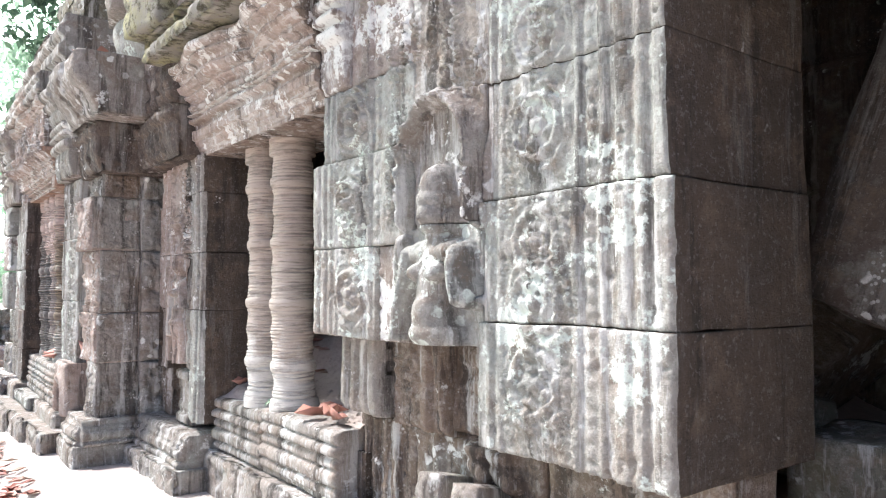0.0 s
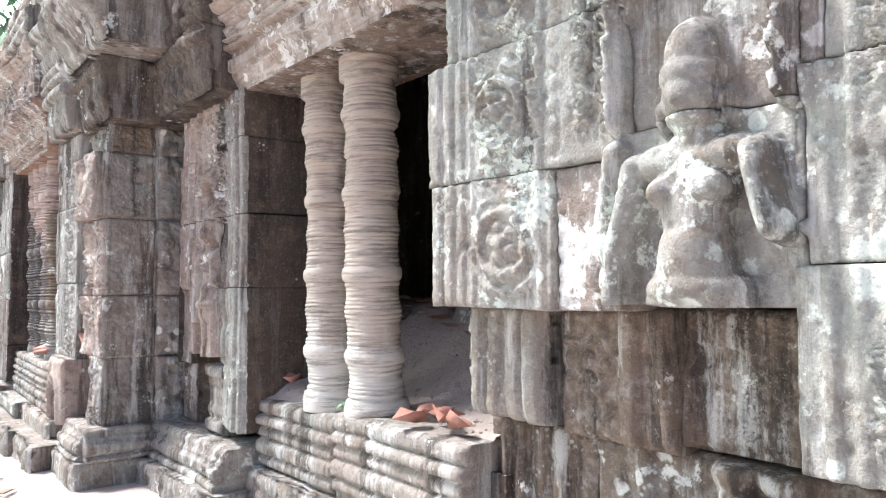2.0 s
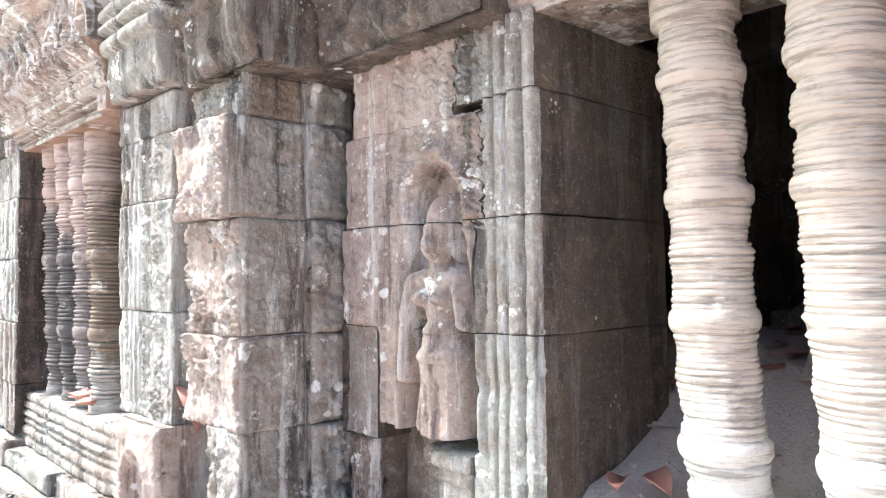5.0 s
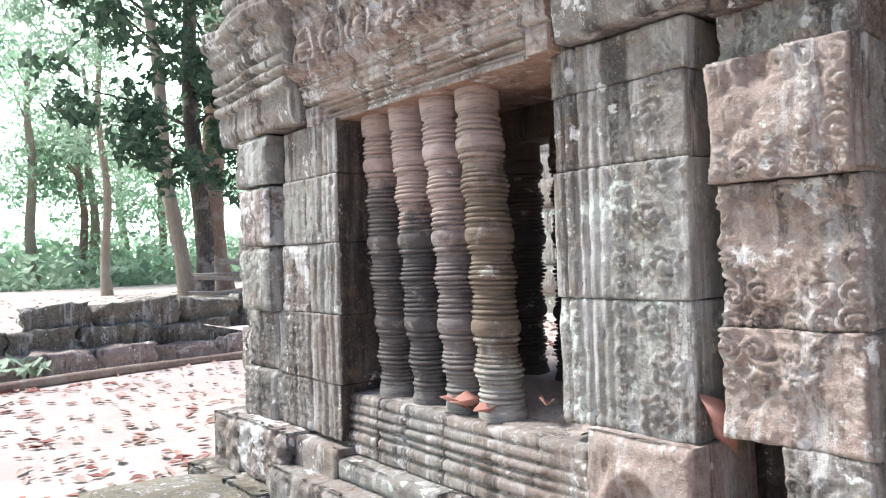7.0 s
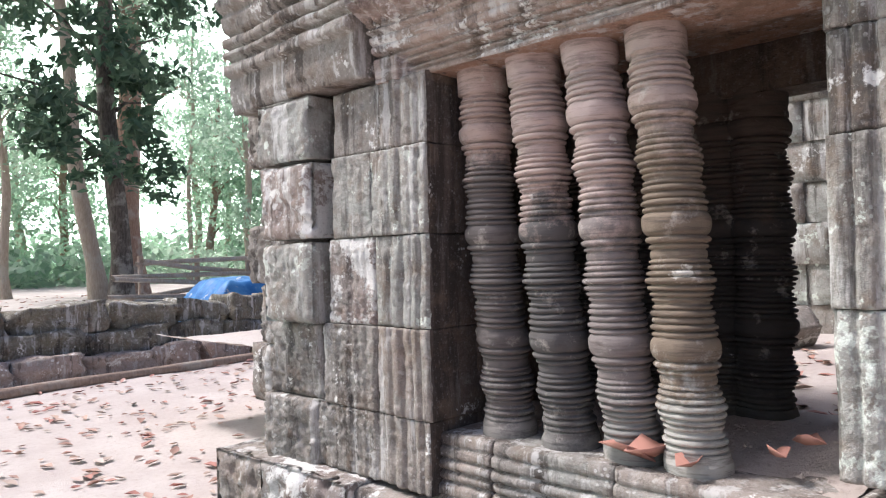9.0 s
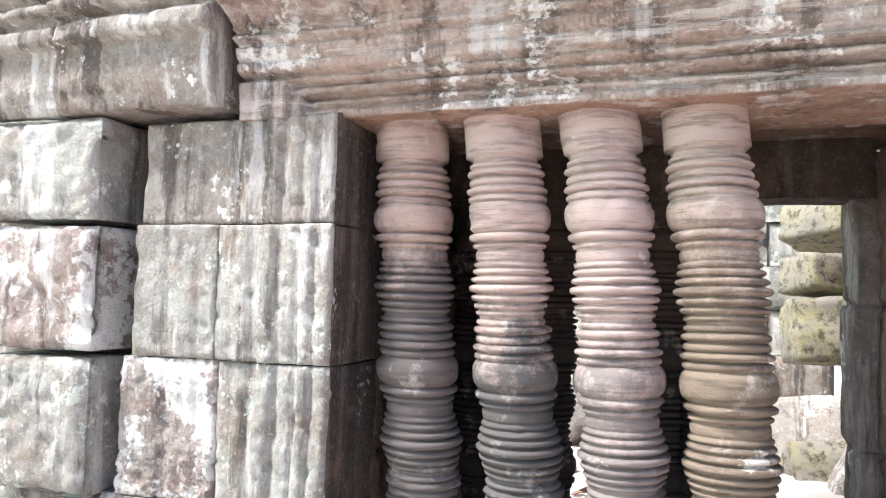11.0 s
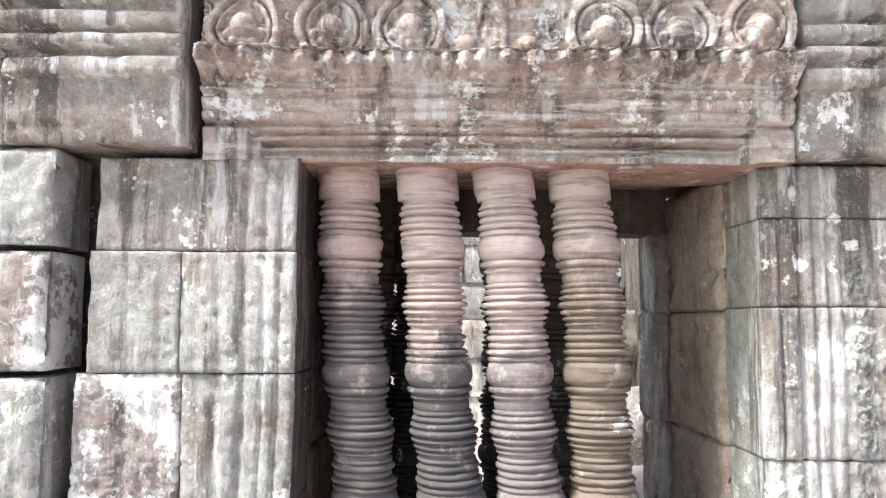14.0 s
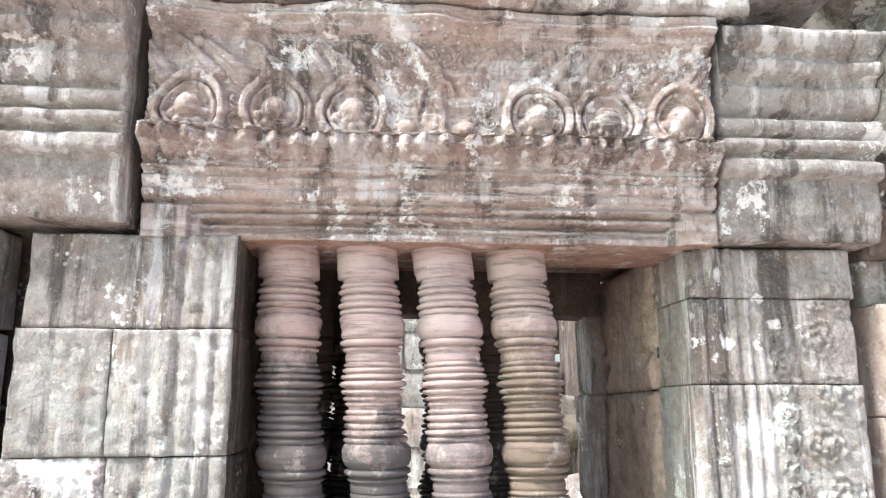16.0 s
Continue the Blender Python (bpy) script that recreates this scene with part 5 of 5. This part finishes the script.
for k, (x, y, z, s) in enumerate(((1.56, 2.98, 0.90, 0.15), (1.6, 2.86, 0.91, 0.16), (1.58, 2.76, 0.91, 0.14), (1.66, 2.92, 0.91, 0.13), (1.7, 3.06, 0.90, 0.13), (1.62, 3.93, 0.93, 0.12),
                                  (1.7, 3.86, 0.93, 0.14), (1.09, 6.60, 0.92, 0.18), (1.10, 6.53, 0.92, 0.16), (1.08, 6.40, 0.915, 0.15), (1.2, 6.2, 0.95, 0.12), (1.3, 6.15, 0.97, 0.1),
                                  (1.12, 5.455, 1.01, 0.2), (1.13, 5.44, 0.98, 0.11), (1.02, 5.0, 2.89, 0.2), (1.05, 4.85, 2.89, 0.2))):
    tall = 12 <= k <= 13
    dry_leaf((x, y, z + 0.012), s, (70 if tall else 8 * (k % 4) - 8, -60 if tall else 10, 40 * k), k)


# ---- things behind the low wall ----
def tarpaulin():
    """A blue sheet draped over a heap, with folds and a hem that reaches the earth."""
    u = np.linspace(-1, 1, 60)
    U, V = np.meshgrid(u, u, indexing="ij")
    r = np.maximum(np.abs(U), np.abs(V))
    z = 0.62 + 0.62 * step(r, 1.0, 0.55) + 0.10 * fbm(U * 2.5, V * 2.5, 3, 4) - 0.08 * np.maximum(0, U) + 0.05 * np.sin(np.arctan2(V, U) * 14) * step(r, 0.5, 0.95)
    z = np.maximum(z, 0.12)
    P = np.stack([7.0 + 1.45 * U, 18.3 + 0.9 * V, z - 0.45 * step(r, 0.8, 1.0)], -1)
    i = np.arange(3600).reshape(60, 60)
    q = np.stack([i[:-1, :-1], i[1:, :-1], i[1:, 1:], i[:-1, 1:]], -1).reshape(-1, 4)
    n = Nodes("blue_tarpaulin")
    c = n.mix(n.ramp(n.noise(3, 4), 0.4, 0.65), (0.03, 0.16, 0.42), (0.10, 0.30, 0.58))
    mat = n.done(n.mix(n.ramp(n.noise(7, 4), 0.62, 0.70), c, (0.6, 0.62, 0.62)), 0.5)
    ob = mesh_object("tarpaulin", P.reshape(-1, 3).tolist(), q.tolist(), [mat])
    return tagged(ob, "bright blue plastic tarpaulin draped over a heap", "tarpaulin")


tarpaulin()
stack = empty("timber_stack", (7.2, 21.0, 0.2), "loose stack of pale bamboo poles and boards", "timber")
rnd = random.Random(17)
for k in range(9):
    a = rnd.uniform(-0.25, 0.25)
    z = 0.35 + 0.16 * k
    tube("pole", [(5.4 + rnd.uniform(-0.4, 0.4), 21 - a * 2, z + a), (7.0, 21, z), (9.2, 21 + a * 2, z - a)], [0.05, 0.055, 0.05], BARK_PALE, 8, 0.05, stack)
for k in range(3):
    tube("post", [(5.9 + 1.3 * k, 21.1, 0.1), (5.9 + 1.3 * k, 21.1, 1.75)], [0.06, 0.06], WOOD, 8, 0.05, stack)


def weed(at, size, seed):
    """A tuft of single leaves on a short stem."""
    rnd = random.Random(seed)
    ob = empty("weed", at, "small green weed growing from the dirt", "weed")
    for _ in range(16):
        m = Matrix.Translation(Vector(at) + Vector((rnd.uniform(-1, 1), rnd.uniform(-1, 1), rnd.uniform(0.05, 1))) * size * 0.5) @ Euler((rnd.uniform(-1, 1), rnd.uniform(-1, 0), rnd.uniform(0, 6.3))).to_matrix().to_4x4()
        vs, fs = leaf_shape(rnd, size * 0.5, m)
        own(mesh_object("leaf", [tuple(v) for v in vs], fs, [FOLIAGE_SUNLIT]), ob)
    own(tube("stem", [Vector(at), Vector(at) + Vector((0, 0, size * 0.5))], [size * 0.03, size * 0.015], FOLIAGE_SUNLIT, 6), ob)
    return ob


weed((1.6, 3.48, 0.885), 0.06, 2)
weed((0.9, 15.1, 0.15), 0.5, 5)


def grit(name, spots, seed, label):
    """Small broken stones and crumbs, each a worn eight-sided lump."""
    rnd = random.Random(seed)
    verts, faces = [], []
    for x, y, z, s in spots:
        turn = Euler((rnd.uniform(0, 3), rnd.uniform(0, 3), rnd.uniform(0, 3))).to_matrix()
        b = len(verts)
        for q in ((1, 0, 0), (-1, 0, 0), (0, 1, 0), (0, -1, 0), (0, 0, 1), (0, 0, -1)):
            v = turn @ (Vector(q) * s * rnd.uniform(0.6, 1.2))
            verts.append((x + v.x, y + v.y, z + v.z * 0.7))
        for f in ((0, 2, 4), (2, 1, 4), (1, 3, 4), (3, 0, 4), (2, 0, 5), (1, 2, 5), (3, 1, 5), (0, 3, 5)):
            faces.append(tuple(i + b for i in f))
    return tagged(mesh_object(name, verts, faces, [DIRT], smooth=False), label, "grit", kind="stuff")


rnd = random.Random(61)
spots = []
for _ in range(900):
    x, y = rnd.uniform(1.6, 2.4), rnd.uniform(2.72, 4.0)
    spots.append((x, y, float(dirt1(np.array(x), np.array(y))), 0.004 + 0.012 * rnd.random() ** 3))
grit("sill_grit", spots, 62, "pinkish crumbs and small stones on the window sill")
spots = []
for _ in range(700):
    x, y = rnd.uniform(1.1, 1.9), rnd.uniform(6.06, 7.34)
    spots.append((x, y, float(dirt2(np.array(x), np.array(y))), 0.004 + 0.011 * rnd.random() ** 3))
grit("sill_grit", spots, 63, "brown crumbs and small stones on the window sill")
